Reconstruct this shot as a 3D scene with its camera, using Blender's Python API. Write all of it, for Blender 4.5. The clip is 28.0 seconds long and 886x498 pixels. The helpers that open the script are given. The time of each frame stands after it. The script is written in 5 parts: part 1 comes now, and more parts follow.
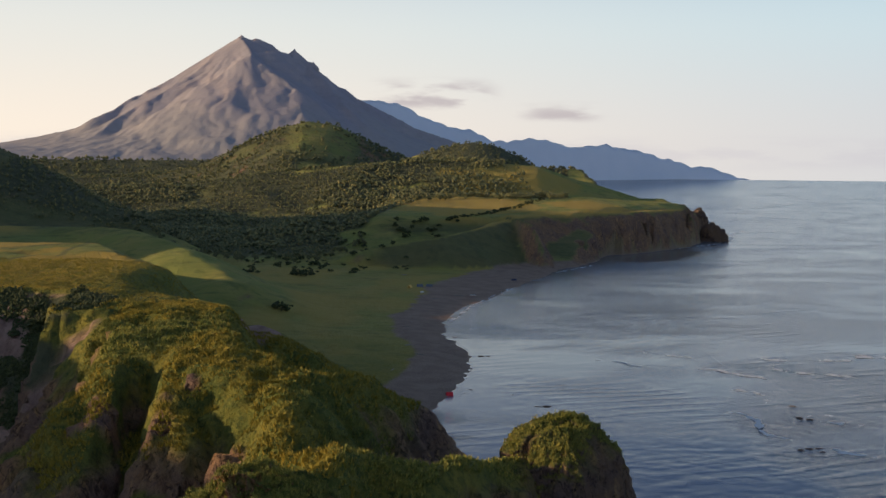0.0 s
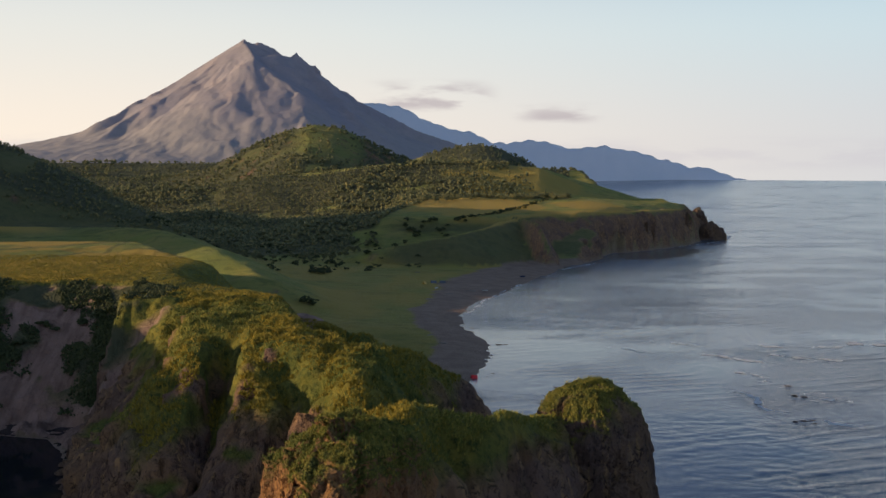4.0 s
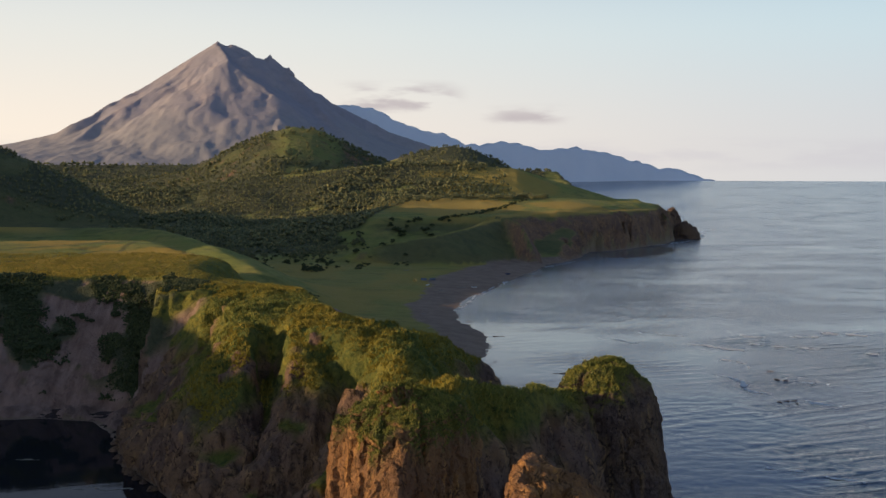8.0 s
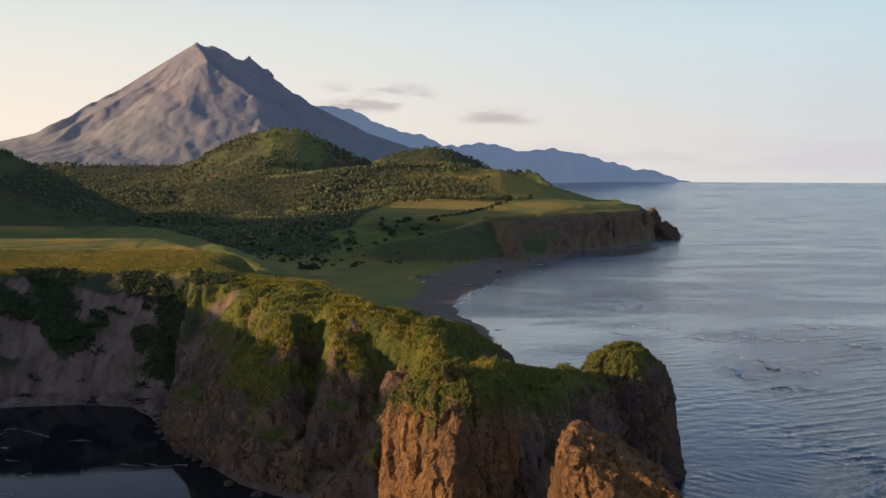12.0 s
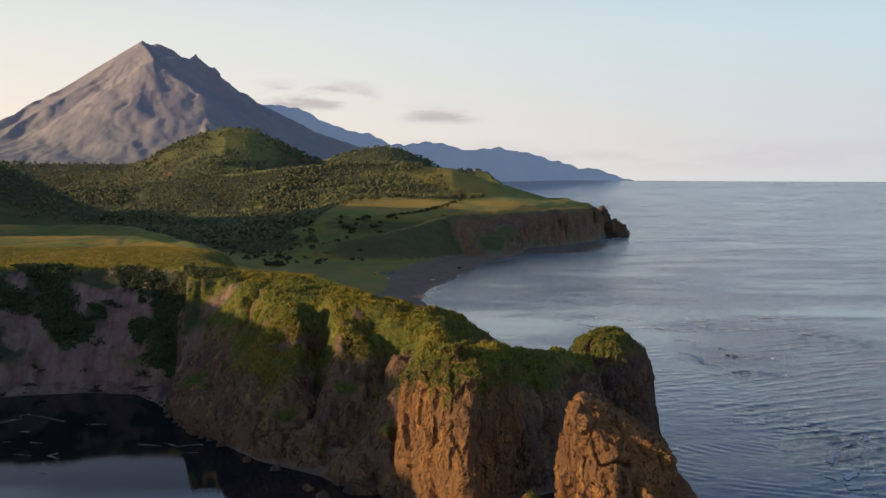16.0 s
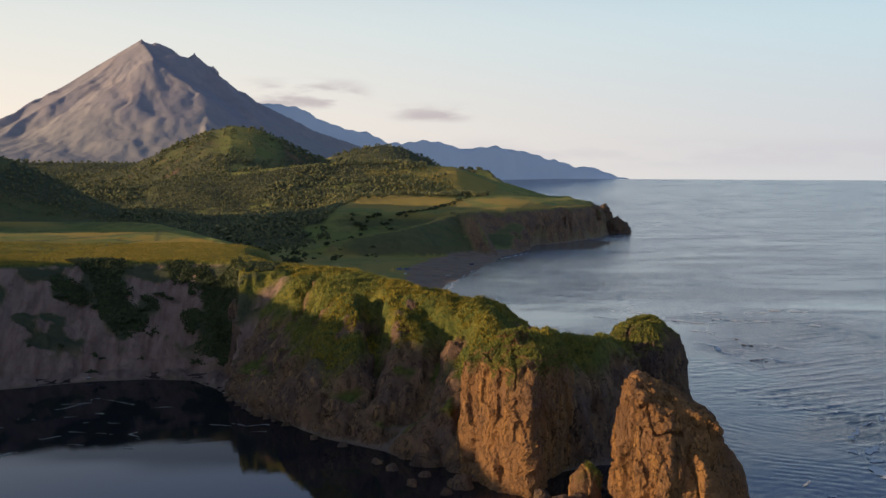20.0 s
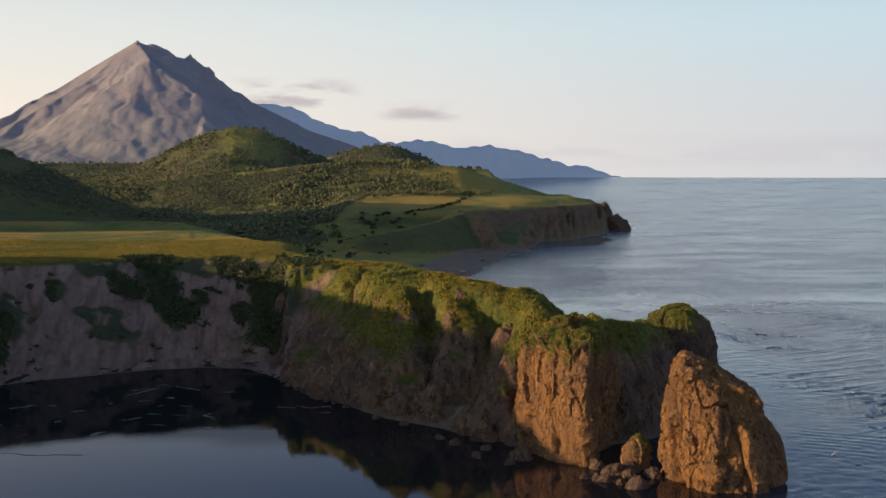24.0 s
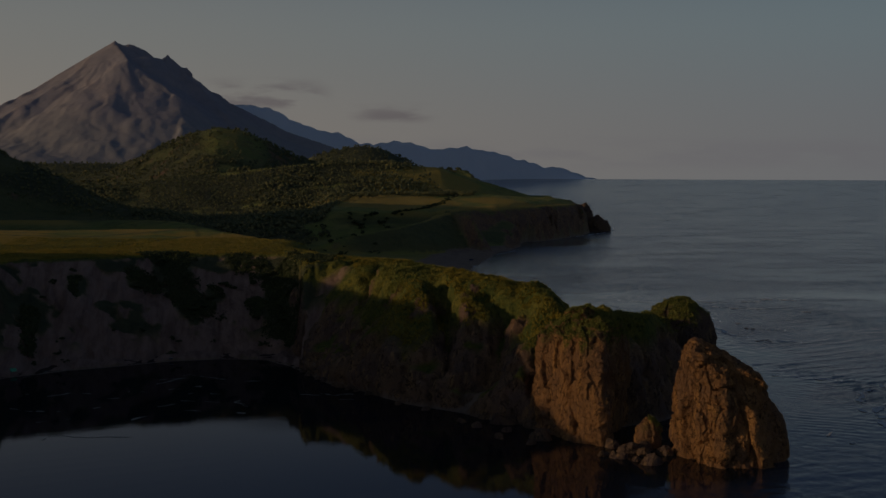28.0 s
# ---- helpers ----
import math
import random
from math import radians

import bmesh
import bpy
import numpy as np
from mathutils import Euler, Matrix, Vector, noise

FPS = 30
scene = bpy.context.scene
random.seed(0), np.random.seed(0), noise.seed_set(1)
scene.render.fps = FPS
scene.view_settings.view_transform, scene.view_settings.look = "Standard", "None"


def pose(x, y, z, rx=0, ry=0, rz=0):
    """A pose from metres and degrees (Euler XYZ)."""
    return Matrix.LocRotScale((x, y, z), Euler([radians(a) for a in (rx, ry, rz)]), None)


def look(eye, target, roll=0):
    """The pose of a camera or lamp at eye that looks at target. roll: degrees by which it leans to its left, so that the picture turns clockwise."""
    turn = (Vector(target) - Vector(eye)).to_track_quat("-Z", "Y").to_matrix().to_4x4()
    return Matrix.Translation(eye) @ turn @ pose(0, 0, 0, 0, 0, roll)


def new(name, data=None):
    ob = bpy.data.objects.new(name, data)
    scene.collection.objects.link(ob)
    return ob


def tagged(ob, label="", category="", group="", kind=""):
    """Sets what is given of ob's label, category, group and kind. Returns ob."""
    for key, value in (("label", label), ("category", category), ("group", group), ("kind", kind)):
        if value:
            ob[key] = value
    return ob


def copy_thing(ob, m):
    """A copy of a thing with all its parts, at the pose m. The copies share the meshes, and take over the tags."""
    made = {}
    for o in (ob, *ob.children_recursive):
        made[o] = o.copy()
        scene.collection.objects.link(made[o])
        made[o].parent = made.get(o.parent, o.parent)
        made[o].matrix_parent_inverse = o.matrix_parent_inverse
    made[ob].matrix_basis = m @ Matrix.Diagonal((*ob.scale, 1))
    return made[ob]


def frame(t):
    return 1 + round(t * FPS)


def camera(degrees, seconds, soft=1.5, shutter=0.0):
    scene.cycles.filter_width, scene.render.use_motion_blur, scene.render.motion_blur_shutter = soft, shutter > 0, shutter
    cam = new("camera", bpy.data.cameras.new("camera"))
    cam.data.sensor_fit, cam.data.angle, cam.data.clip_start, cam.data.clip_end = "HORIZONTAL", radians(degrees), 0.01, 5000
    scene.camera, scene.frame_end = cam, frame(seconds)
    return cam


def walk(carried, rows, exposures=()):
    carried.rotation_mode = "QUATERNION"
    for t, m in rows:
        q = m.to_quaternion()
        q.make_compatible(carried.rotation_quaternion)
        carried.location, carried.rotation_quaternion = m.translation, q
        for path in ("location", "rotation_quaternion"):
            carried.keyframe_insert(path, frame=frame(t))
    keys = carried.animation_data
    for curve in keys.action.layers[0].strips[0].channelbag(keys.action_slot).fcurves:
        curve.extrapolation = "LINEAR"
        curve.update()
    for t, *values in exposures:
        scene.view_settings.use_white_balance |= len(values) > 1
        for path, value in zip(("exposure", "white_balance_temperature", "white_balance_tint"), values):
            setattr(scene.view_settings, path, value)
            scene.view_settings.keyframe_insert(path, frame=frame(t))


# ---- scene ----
cam = camera(41.96, 28.0)
# seconds, eye x, y, z in metres, yaw to the left, pitch up and roll in degrees
ROWS = [
    (0, 0.09, -0.00, 99.99, -0.001, -3.881, 0.471),
    (0.5, -1.27, -6.46, 99.78, -0.007, -3.864, 0.434),
    (1, -2.47, -12.69, 99.80, 0.010, -3.858, 0.390),
    (1.5, -4.11, -18.87, 99.88, -0.002, -3.857, 0.440),
    (2, -5.57, -24.82, 99.91, 0.000, -3.853, 0.416),
    (2.5, -7.16, -29.97, 99.68, 0.004, -3.822, 0.369),
    (3, -8.93, -36.08, 99.88, 0.015, -3.822, 0.351),
    (3.5, -10.90, -41.54, 99.86, 0.001, -3.811, 0.256),
    (5.5, -19.67, -62.45, 100.01, -0.721, -3.780, 0.202),
    (6, -22.18, -66.85, 99.98, -0.928, -3.781, 0.184),
    (6.5, -24.57, -71.47, 99.79, -1.129, -3.750, 0.094),
    (7, -27.10, -76.32, 99.79, -1.296, -3.746, 0.100),
    (7.5, -29.58, -80.28, 99.73, -1.468, -3.734, 0.071),
    (8, -32.15, -84.41, 99.79, -1.673, -3.730, 0.106),
    (8.5, -34.78, -87.91, 99.75, -1.690, -3.722, 0.154),
    (9, -37.47, -91.66, 99.70, -1.691, -3.714, 0.147),
    (9.5, -40.16, -95.56, 99.78, -1.703, -3.724, 0.154),
    (10, -42.69, -99.06, 99.65, -1.749, -3.708, 0.093),
    (10.5, -45.29, -103.01, 99.62, -1.779, -3.706, 0.117),
    (11, -47.90, -106.91, 99.54, -1.800, -3.697, 0.165),
    (11.5, -50.29, -110.53, 99.35, -2.047, -3.688, 0.197),
    (12, -52.82, -115.19, 99.44, -3.000, -3.676, 0.202),
    (12.5, -55.35, -119.78, 99.56, -3.701, -3.675, 0.160),
    (13, -58.08, -123.87, 99.53, -4.278, -3.682, 0.127),
    (13.5, -60.83, -127.14, 99.55, -4.673, -3.679, 0.186),
    (15.5, -72.16, -142.90, 99.61, -5.834, -3.722, 0.191),
    (16, -75.03, -146.78, 99.61, -5.867, -3.734, 0.194),
    (16.5, -78.09, -150.50, 99.68, -5.882, -3.755, 0.208),
    (17, -81.31, -154.31, 99.71, -5.913, -3.773, 0.228),
    (17.5, -84.54, -158.60, 99.81, -5.948, -3.798, 0.172),
    (18, -87.62, -162.12, 99.81, -5.960, -3.803, 0.166),
    (18.5, -90.87, -165.88, 99.91, -5.956, -3.821, 0.161),
    (19, -94.17, -169.69, 99.93, -6.168, -3.818, 0.158),
    (19.5, -97.69, -173.62, 99.98, -6.262, -3.821, 0.162),
    (20, -101.16, -177.64, 100.05, -6.297, -3.817, 0.224),
    (20.5, -104.25, -181.45, 100.23, -6.299, -3.850, 0.097),
    (21, -107.77, -185.35, 100.20, -6.378, -3.852, 0.113),
    (21.5, -111.34, -189.27, 100.10, -6.613, -3.856, 0.068),
    (23.5, -126.91, -207.06, 100.34, -6.869, -3.874, -0.008),
    (24, -130.36, -211.23, 100.41, -6.858, -3.866, -0.007),
    (24.5, -133.74, -214.77, 100.47, -6.864, -3.858, 0.015),
    (25, -136.91, -218.74, 100.30, -6.862, -3.836, 0.080),
    (25.5, -139.71, -222.09, 100.45, -6.871, -3.846, 0.043),
    (26, -142.70, -225.45, 100.48, -7.048, -3.835, 0.096),
    (26.5, -145.65, -229.04, 100.41, -7.300, -3.828, 0.077),
    (27, -148.52, -232.07, 100.43, -7.322, -3.826, 0.111),
    (27.5, -151.24, -235.25, 100.32, -7.532, -3.827, 0.118),
    (28, -153.76, -237.72, 99.94, -8.255, -3.795, 0.169),
]
EXPOSURES = [(0.0, 0.0), (25.4, 0.0), (26.0, -0.34), (27.0, -0.95), (27.5, -1.35), (28.0, -2.3)]


def eye_pose(x, y, z, yaw, pitch, roll):
    a, b = radians(yaw), radians(pitch)
    ahead = Vector((-math.sin(a) * math.cos(b), math.cos(a) * math.cos(b), math.sin(b)))
    eye = Vector((x, y, z))
    return look(eye, eye + ahead * 10, roll)


walk(cam, [(row[0], eye_pose(*row[1:])) for row in ROWS], EXPOSURES)

# world and sun
SUN_AZ, SUN_EL = radians(265.0), radians(11.0)
SUN_WAY = Vector((math.sin(SUN_AZ) * math.cos(SUN_EL), math.cos(SUN_AZ) * math.cos(SUN_EL), math.sin(SUN_EL)))
world = bpy.data.worlds.new("sky")
world.use_nodes = True
scene.world = world
wt = world.node_tree
sky = wt.nodes.new("ShaderNodeTexSky")
sky.sky_type = "NISHITA"
sky.sun_disc = False
sky.sun_elevation, sky.sun_rotation = SUN_EL, SUN_AZ
sky.altitude, sky.air_density, sky.dust_density, sky.ozone_density = 0.0, 1.0, 0.6, 2.0


def sky_node(kind, operation=None, *values):
    node = wt.nodes.new("ShaderNode" + kind)
    if operation:
        node.operation = operation
    for k, v in enumerate(values):
        if isinstance(v, (int, float)):
            node.inputs[k].default_value = v
        else:
            wt.links.new(v, node.inputs[k])
    return node


def sky_range(source, low, high, a=0.0, b=1.0):
    node = sky_node("MapRange", None, source, low, high, a, b)
    node.interpolation_type = "SMOOTHSTEP"
    return node.outputs[0]


def sky_mix(factor, a, b):
    node = wt.nodes.new("ShaderNodeMix")
    node.data_type = "RGBA"
    for socket, v in zip((node.inputs[0], node.inputs[6], node.inputs[7]), (factor, a, b)):
        if isinstance(v, tuple):
            socket.default_value = (*v, 1)
        elif isinstance(v, float):
            socket.default_value = v
        else:
            wt.links.new(v, socket)
    return node.outputs[2]


# a milky evening haze lies over the clear sky: peach towards the sun and low down, pale blue away from it
way = sky_node("TexCoord").outputs["Generated"]
axes_out = sky_node("SeparateXYZ", None, way).outputs
towards = sky_node("VectorMath", "DOT_PRODUCT", way).outputs["Value"]
towards.node.inputs[1].default_value = (math.sin(SUN_AZ), math.cos(SUN_AZ), 0)
low_haze = sky_mix(sky_range(towards, -0.75, 0.35), (0.63, 0.65, 0.69), (1.00, 0.87, 0.73))
low_haze = sky_mix(sky_range(towards, -0.98, -0.5), (0.40, 0.42, 0.50), low_haze)
high_haze = sky_mix(sky_range(towards, -0.75, 0.35), (0.55, 0.72, 0.80), (0.80, 0.81, 0.77))
haze = sky_mix(sky_range(axes_out[2], 0.01, 0.15), low_haze, high_haze)
haze = sky_mix(sky_range(axes_out[2], 0.11, 0.29), haze, sky_mix(sky_range(towards, -0.45, 0.6), (0.19, 0.30, 0.55), (0.40, 0.48, 0.64)))
# small grey-mauve clouds drift low above the range, with long thin veils higher up
stretched = sky_node("VectorMath", "MULTIPLY", way).outputs[0]
stretched.node.inputs[1].default_value = (17.0, 17.0, 80.0)
puffs = wt.nodes.new("ShaderNodeTexNoise")
wt.links.new(stretched, puffs.inputs["Vector"])
puffs.inputs["Scale"].default_value, puffs.inputs["Detail"].default_value = 1.0, 6.0


def cloud_share(x0, x1, z0, z1):
    """A soft patch of sky in which puffs may stand."""
    across = sky_node("Math", "MULTIPLY", sky_range(axes_out[0], x0 - 0.02, x0 + 0.015), sky_range(axes_out[0], x1 + 0.02, x1 - 0.015)).outputs[0]
    up = sky_node("Math", "MULTIPLY", sky_range(axes_out[2], z0 - 0.004, z0 + 0.004), sky_range(axes_out[2], z1 + 0.008, z1 - 0.006)).outputs[0]
    return sky_node("Math", "MULTIPLY", across, up).outputs[0]


bank = sky_node("Math", "ADD", cloud_share(-0.05, 0.035, 0.054, 0.074), cloud_share(0.075, 0.125, 0.044, 0.054)).outputs[0]
puff = sky_node("Math", "MULTIPLY", bank, sky_range(puffs.outputs[0], 0.40, 0.60, 0.0, 0.75)).outputs[0]
haze = sky_mix(puff, haze, (0.50, 0.44, 0.46))
dim_bank = sky_node("Math", "MULTIPLY", sky_range(axes_out[2], -0.002, 0.012), sky_range(axes_out[2], 0.034, 0.020)).outputs[0]
haze = sky_mix(sky_node("Math", "MULTIPLY", dim_bank, sky_range(puffs.outputs[0], 0.36, 0.6, 0.05, 0.35)).outputs[0], haze, (0.60, 0.57, 0.62))
share = sky_range(axes_out[2], 0.30, 0.75, 1.0, 0.15)
clear = sky_mix(1.0, (0.0, 0.0, 0.0), sky.outputs[0])
scaled_sky = sky_node("VectorMath", "SCALE", clear).outputs[0]
scaled_sky.node.inputs["Scale"].default_value = 0.08
wt.links.new(sky_mix(share, scaled_sky, haze), wt.nodes["Background"].inputs["Color"])
wt.nodes["Background"].inputs["Strength"].default_value = 1.0

lamp = bpy.data.lights.new("sun", "SUN")
lamp.energy, lamp.angle, lamp.color = 5.0, radians(0.6), (1.0, 0.69, 0.38)
sun = new("sun", lamp)
sun.matrix_world = look(SUN_WAY * 100, (0, 0, 0))


# numbers: noise and ridges
def lattice(ix, iy, iz, seed):
    h = (ix * 374761393 + iy * 668265263 + iz * 2147483647 + seed * 1274126177) & 0x7FFFFFFF
    h = ((h ^ (h >> 13)) * 1103515245) & 0x7FFFFFFF
    return ((h ^ (h >> 16)) & 0xFFFF) / 32767.5 - 1.0


def noise3(x, y, z, seed=0):
    """Smooth value noise from -1 to 1 on arrays."""
    x, y, z = np.broadcast_arrays(x, y, z)
    ix, iy, iz = (np.floor(v).astype(np.int64) for v in (x, y, z))
    fx, fy, fz = x - ix, y - iy, z - iz
    fx, fy, fz = (f * f * f * (f * (f * 6 - 15) + 10) for f in (fx, fy, fz))
    out = 0
    for a in (0, 1):
        for b in (0, 1):
            for c in (0, 1):
                w = (fx if a else 1 - fx) * (fy if b else 1 - fy) * (fz if c else 1 - fz)
                out = out + w * lattice(ix + a, iy + b, iz + c, seed)
    return out


def noise2(x, y, seed=0):
    x, y = np.broadcast_arrays(x, y)
    ix, iy = np.floor(x).astype(np.int64), np.floor(y).astype(np.int64)
    fx, fy = x - ix, y - iy
    fx, fy = (f * f * f * (f * (f * 6 - 15) + 10) for f in (fx, fy))
    g = lambda a, b: lattice(ix + a, iy + b, 0 * ix, seed)
    return (g(0, 0) * (1 - fx) + g(1, 0) * fx) * (1 - fy) + (g(0, 1) * (1 - fx) + g(1, 1) * fx) * fy


def fbm2(x, y, octaves=4, seed=0, gain=0.5):
    total, amp = 0, 1.0
    for o in range(octaves):
        total = total + amp * noise2(x * 2.03**o + 17 * o, y * 2.03**o - 9 * o, seed + o)
        amp *= gain
    return total


def fbm3(x, y, z, octaves=3, seed=0, gain=0.5):
    total, amp = 0, 1.0
    for o in range(octaves):
        total = total + amp * noise3(x * 2.03**o + 17 * o, y * 2.03**o, z * 2.03**o - 5 * o, seed + o)
        amp *= gain
    return total


def cells(x, y, z, seed=0):
    """Scattered points: distance to the nearest, gap to the second nearest, and a number of the nearest one's own."""
    ix, iy, iz = (np.floor(v).astype(np.int64) for v in (x, y, z))
    one, two, own = np.full(x.shape, 9.0), np.full(x.shape, 9.0), np.zeros(x.shape)
    for a in (-1, 0, 1):
        for b in (-1, 0, 1):
            for c in (-1, 0, 1):
                jx, jy, jz = ix + a, iy + b, iz + c
                ox, oy, oz = (0.5 + 0.42 * lattice(jx, jy, jz, seed + k) for k in (1, 2, 3))
                r = np.sqrt((jx + ox - x) ** 2 + (jy + oy - y) ** 2 + (jz + oz - z) ** 2)
                two = np.minimum(two, np.maximum(one, r))
                own = np.where(r < one, lattice(jx, jy, jz, seed + 4), own)
                one = np.minimum(one, r)
    return one, two - one, own


def relief(x, y, z, seed=0):
    """Weathering of a rock face in metres: blocks, cracks, ledges and pits."""
    wx, wy, wz = x + 2.0 * noise3(x / 8, y / 8, z / 8, seed), y + 2.0 * noise3(x / 8, y / 8, z / 8, seed + 1), z + 0.55 * x + 2.5 * noise3(x / 9, y / 9, z / 9, seed + 2)
    a, gap, own = cells(wx / 10, wy / 10, wz / 22, seed)
    c, gap2, own2 = cells(wx / 3.8, wy / 3.8, wz / 6.5, seed + 11)
    f, gap3, own3 = cells(wx / 4.6, wy / 4.6, wz / 46, seed + 23)
    split = step(-0.2, 0.3, noise3(x / 20, y / 20, z / 20, seed + 9))
    out = 1.6 * own + 0.5 * own3 - 1.7 * step(0.07, 0.0, gap) * split - 0.5 * step(0.08, 0.0, gap3) * split + 0.6 * own2 - 0.45 * step(0.2, 0.08, c)
    return out + 2.0 * noise3(x / 17, y / 17, z / 26, seed + 5) + 0.55 * fbm3(x / 3.0, y / 3.0, z / 2.2, 3, seed + 6, 0.6)


def step(a, b, x):
    t = np.clip((x - a) / (b - a), 0, 1)
    return t * t * (3 - 2 * t)


def smooth_max(a, b, k):
    h = np.clip(0.5 + 0.5 * (a - b) / k, 0, 1)
    return b + (a - b) * h + k * h * (1 - h)


def smooth_min(a, b, k):
    return -smooth_max(-a, -b, k)


def ridge(x, y, crest, slope, round_off=8.0):
    """Height of a ridge: crest holds x, y, z and the half width of its flat top."""
    best = np.full(x.shape, -1e4)
    for (ax, ay, az, ar), (bx, by, bz, br) in zip(crest, crest[1:]):
        dx, dy = bx - ax, by - ay
        t = np.clip(((x - ax) * dx + (y - ay) * dy) / (dx * dx + dy * dy), 0, 1)
        d = np.hypot(x - ax - t * dx, y - ay - t * dy) - (ar + t * (br - ar))
        d = 0.5 * (d + np.sqrt(d * d + round_off * round_off)) - 0.0
        best = np.maximum(best, az + t * (bz - az) - slope * d)
    return best


def skyline(x, y, crest, slope, round_off=8.0):
    """Height of a ridge that runs across: its crest follows x, y, z, and it falls off to both sides."""
    xs, ys, zs = ([v[k] for v in crest] for k in range(3))
    d = np.abs(y - np.interp(x, xs, ys))
    return np.interp(x, xs, zs) - slope * (np.sqrt(d * d + round_off * round_off) - round_off)


def along(x, y, line):
    """Distance to an open line."""
    near = np.full(x.shape, 1e9)
    for (ax, ay), (bx, by) in zip(line, line[1:]):
        dx, dy = bx - ax, by - ay
        t = np.clip(((x - ax) * dx + (y - ay) * dy) / (dx * dx + dy * dy), 0, 1)
        near = np.minimum(near, (x - ax - t * dx) ** 2 + (y - ay - t * dy) ** 2)
    return np.sqrt(near)


def inside(x, y, poly):
    """Signed distance to a closed outline, positive within."""
    near, odd = np.full(x.shape, 1e9), np.zeros(x.shape, bool)
    for (ax, ay), (bx, by) in zip(poly, poly[1:] + poly[:1]):
        dx, dy = bx - ax, by - ay
        t = np.clip(((x - ax) * dx + (y - ay) * dy) / (dx * dx + dy * dy), 0, 1)
        near = np.minimum(near, (x - ax - t * dx) ** 2 + (y - ay - t * dy) ** 2)
        if ay != by:
            odd ^= ((ay > y) != (by > y)) & (x < dx * (y - ay) / dy + ax)
    return np.where(odd, 1, -1) * np.sqrt(near)


# materials
class Nodes:
    """A node material under construction."""

    def __init__(self, name):
        self.material = bpy.data.materials.new(name)
        self.material.use_nodes = True
        self.tree = self.material.node_tree
        self.shader = self.tree.nodes["Principled BSDF"]

    def add(self, kind, **values):
        node = self.tree.nodes.new("ShaderNode" + kind)
        for key, value in values.items():
            if key == "blend_type":
                node.blend_type = value
            elif key == "operation":
                node.operation = value
            elif key == "attribute_name":
                node.attribute_name = value
            elif key == "data_type":
                node.data_type = value
        return node

    def link(self, a, b):
        self.tree.links.new(a, b)

    def value(self, socket, v):
        if isinstance(v, (int, float)):
            socket.default_value = v
        elif isinstance(v, tuple):
            socket.default_value = (*v, 1.0) if len(v) == 3 else v
        else:
            self.link(v, socket)

    def place(self):
        return self.add("NewGeometry").outputs["Position"]

    def scaled(self, vector, factors):
        node = self.add("VectorMath", operation="MULTIPLY")
        self.link(vector, node.inputs[0])
        node.inputs[1].default_value = factors
        return node.outputs[0]

    def noise(self, scale, detail=4.0, rough=0.55, vector=None, distortion=0.0):
        node = self.add("TexNoise")
        self.link(vector or self.place(), node.inputs["Vector"])
        node.inputs["Scale"].default_value, node.inputs["Detail"].default_value = scale, detail
        node.inputs["Roughness"].default_value, node.inputs["Distortion"].default_value = rough, distortion
        return node.outputs[0]

    def ramp(self, source, low, high, a=0.0, b=1.0):
        node = self.add("MapRange")
        node.interpolation_type = "SMOOTHSTEP"
        self.link(source, node.inputs[0])
        for i, v in enumerate((low, high, a, b)):
            node.inputs[i + 1].default_value = v
        return node.outputs[0]

    def math(self, operation, a, b=0.0):
        node = self.add("Math", operation=operation)
        self.value(node.inputs[0], a), self.value(node.inputs[1], b)
        return node.outputs[0]

    def mix(self, factor, a, b, blend="MIX"):
        node = self.add("Mix", data_type="RGBA")
        node.blend_type = blend
        self.value(node.inputs[0], factor), self.value(node.inputs[6], a), self.value(node.inputs[7], b)
        return node.outputs[2]

    def attribute(self, name):
        return self.add("Attribute", attribute_name=name).outputs["Fac"]

    def bump(self, height, strength, distance=1.0, normal=None):
        node = self.add("Bump")
        node.inputs["Distance"].default_value = distance
        self.value(node.inputs["Strength"], strength)
        self.link(height, node.inputs["Height"])
        if normal:
            self.link(normal, node.inputs["Normal"])
        return node.outputs[0]

    def finish(self, colour, roughness=0.9, normal=None, specular=0.2, metallic=0.0):
        self.value(self.shader.inputs["Base Color"], colour)
        self.value(self.shader.inputs["Roughness"], roughness)
        self.shader.inputs["Specular IOR Level"].default_value = specular
        self.shader.inputs["Metallic"].default_value = metallic
        if normal:
            self.link(normal, self.shader.inputs["Normal"])
        return self.material


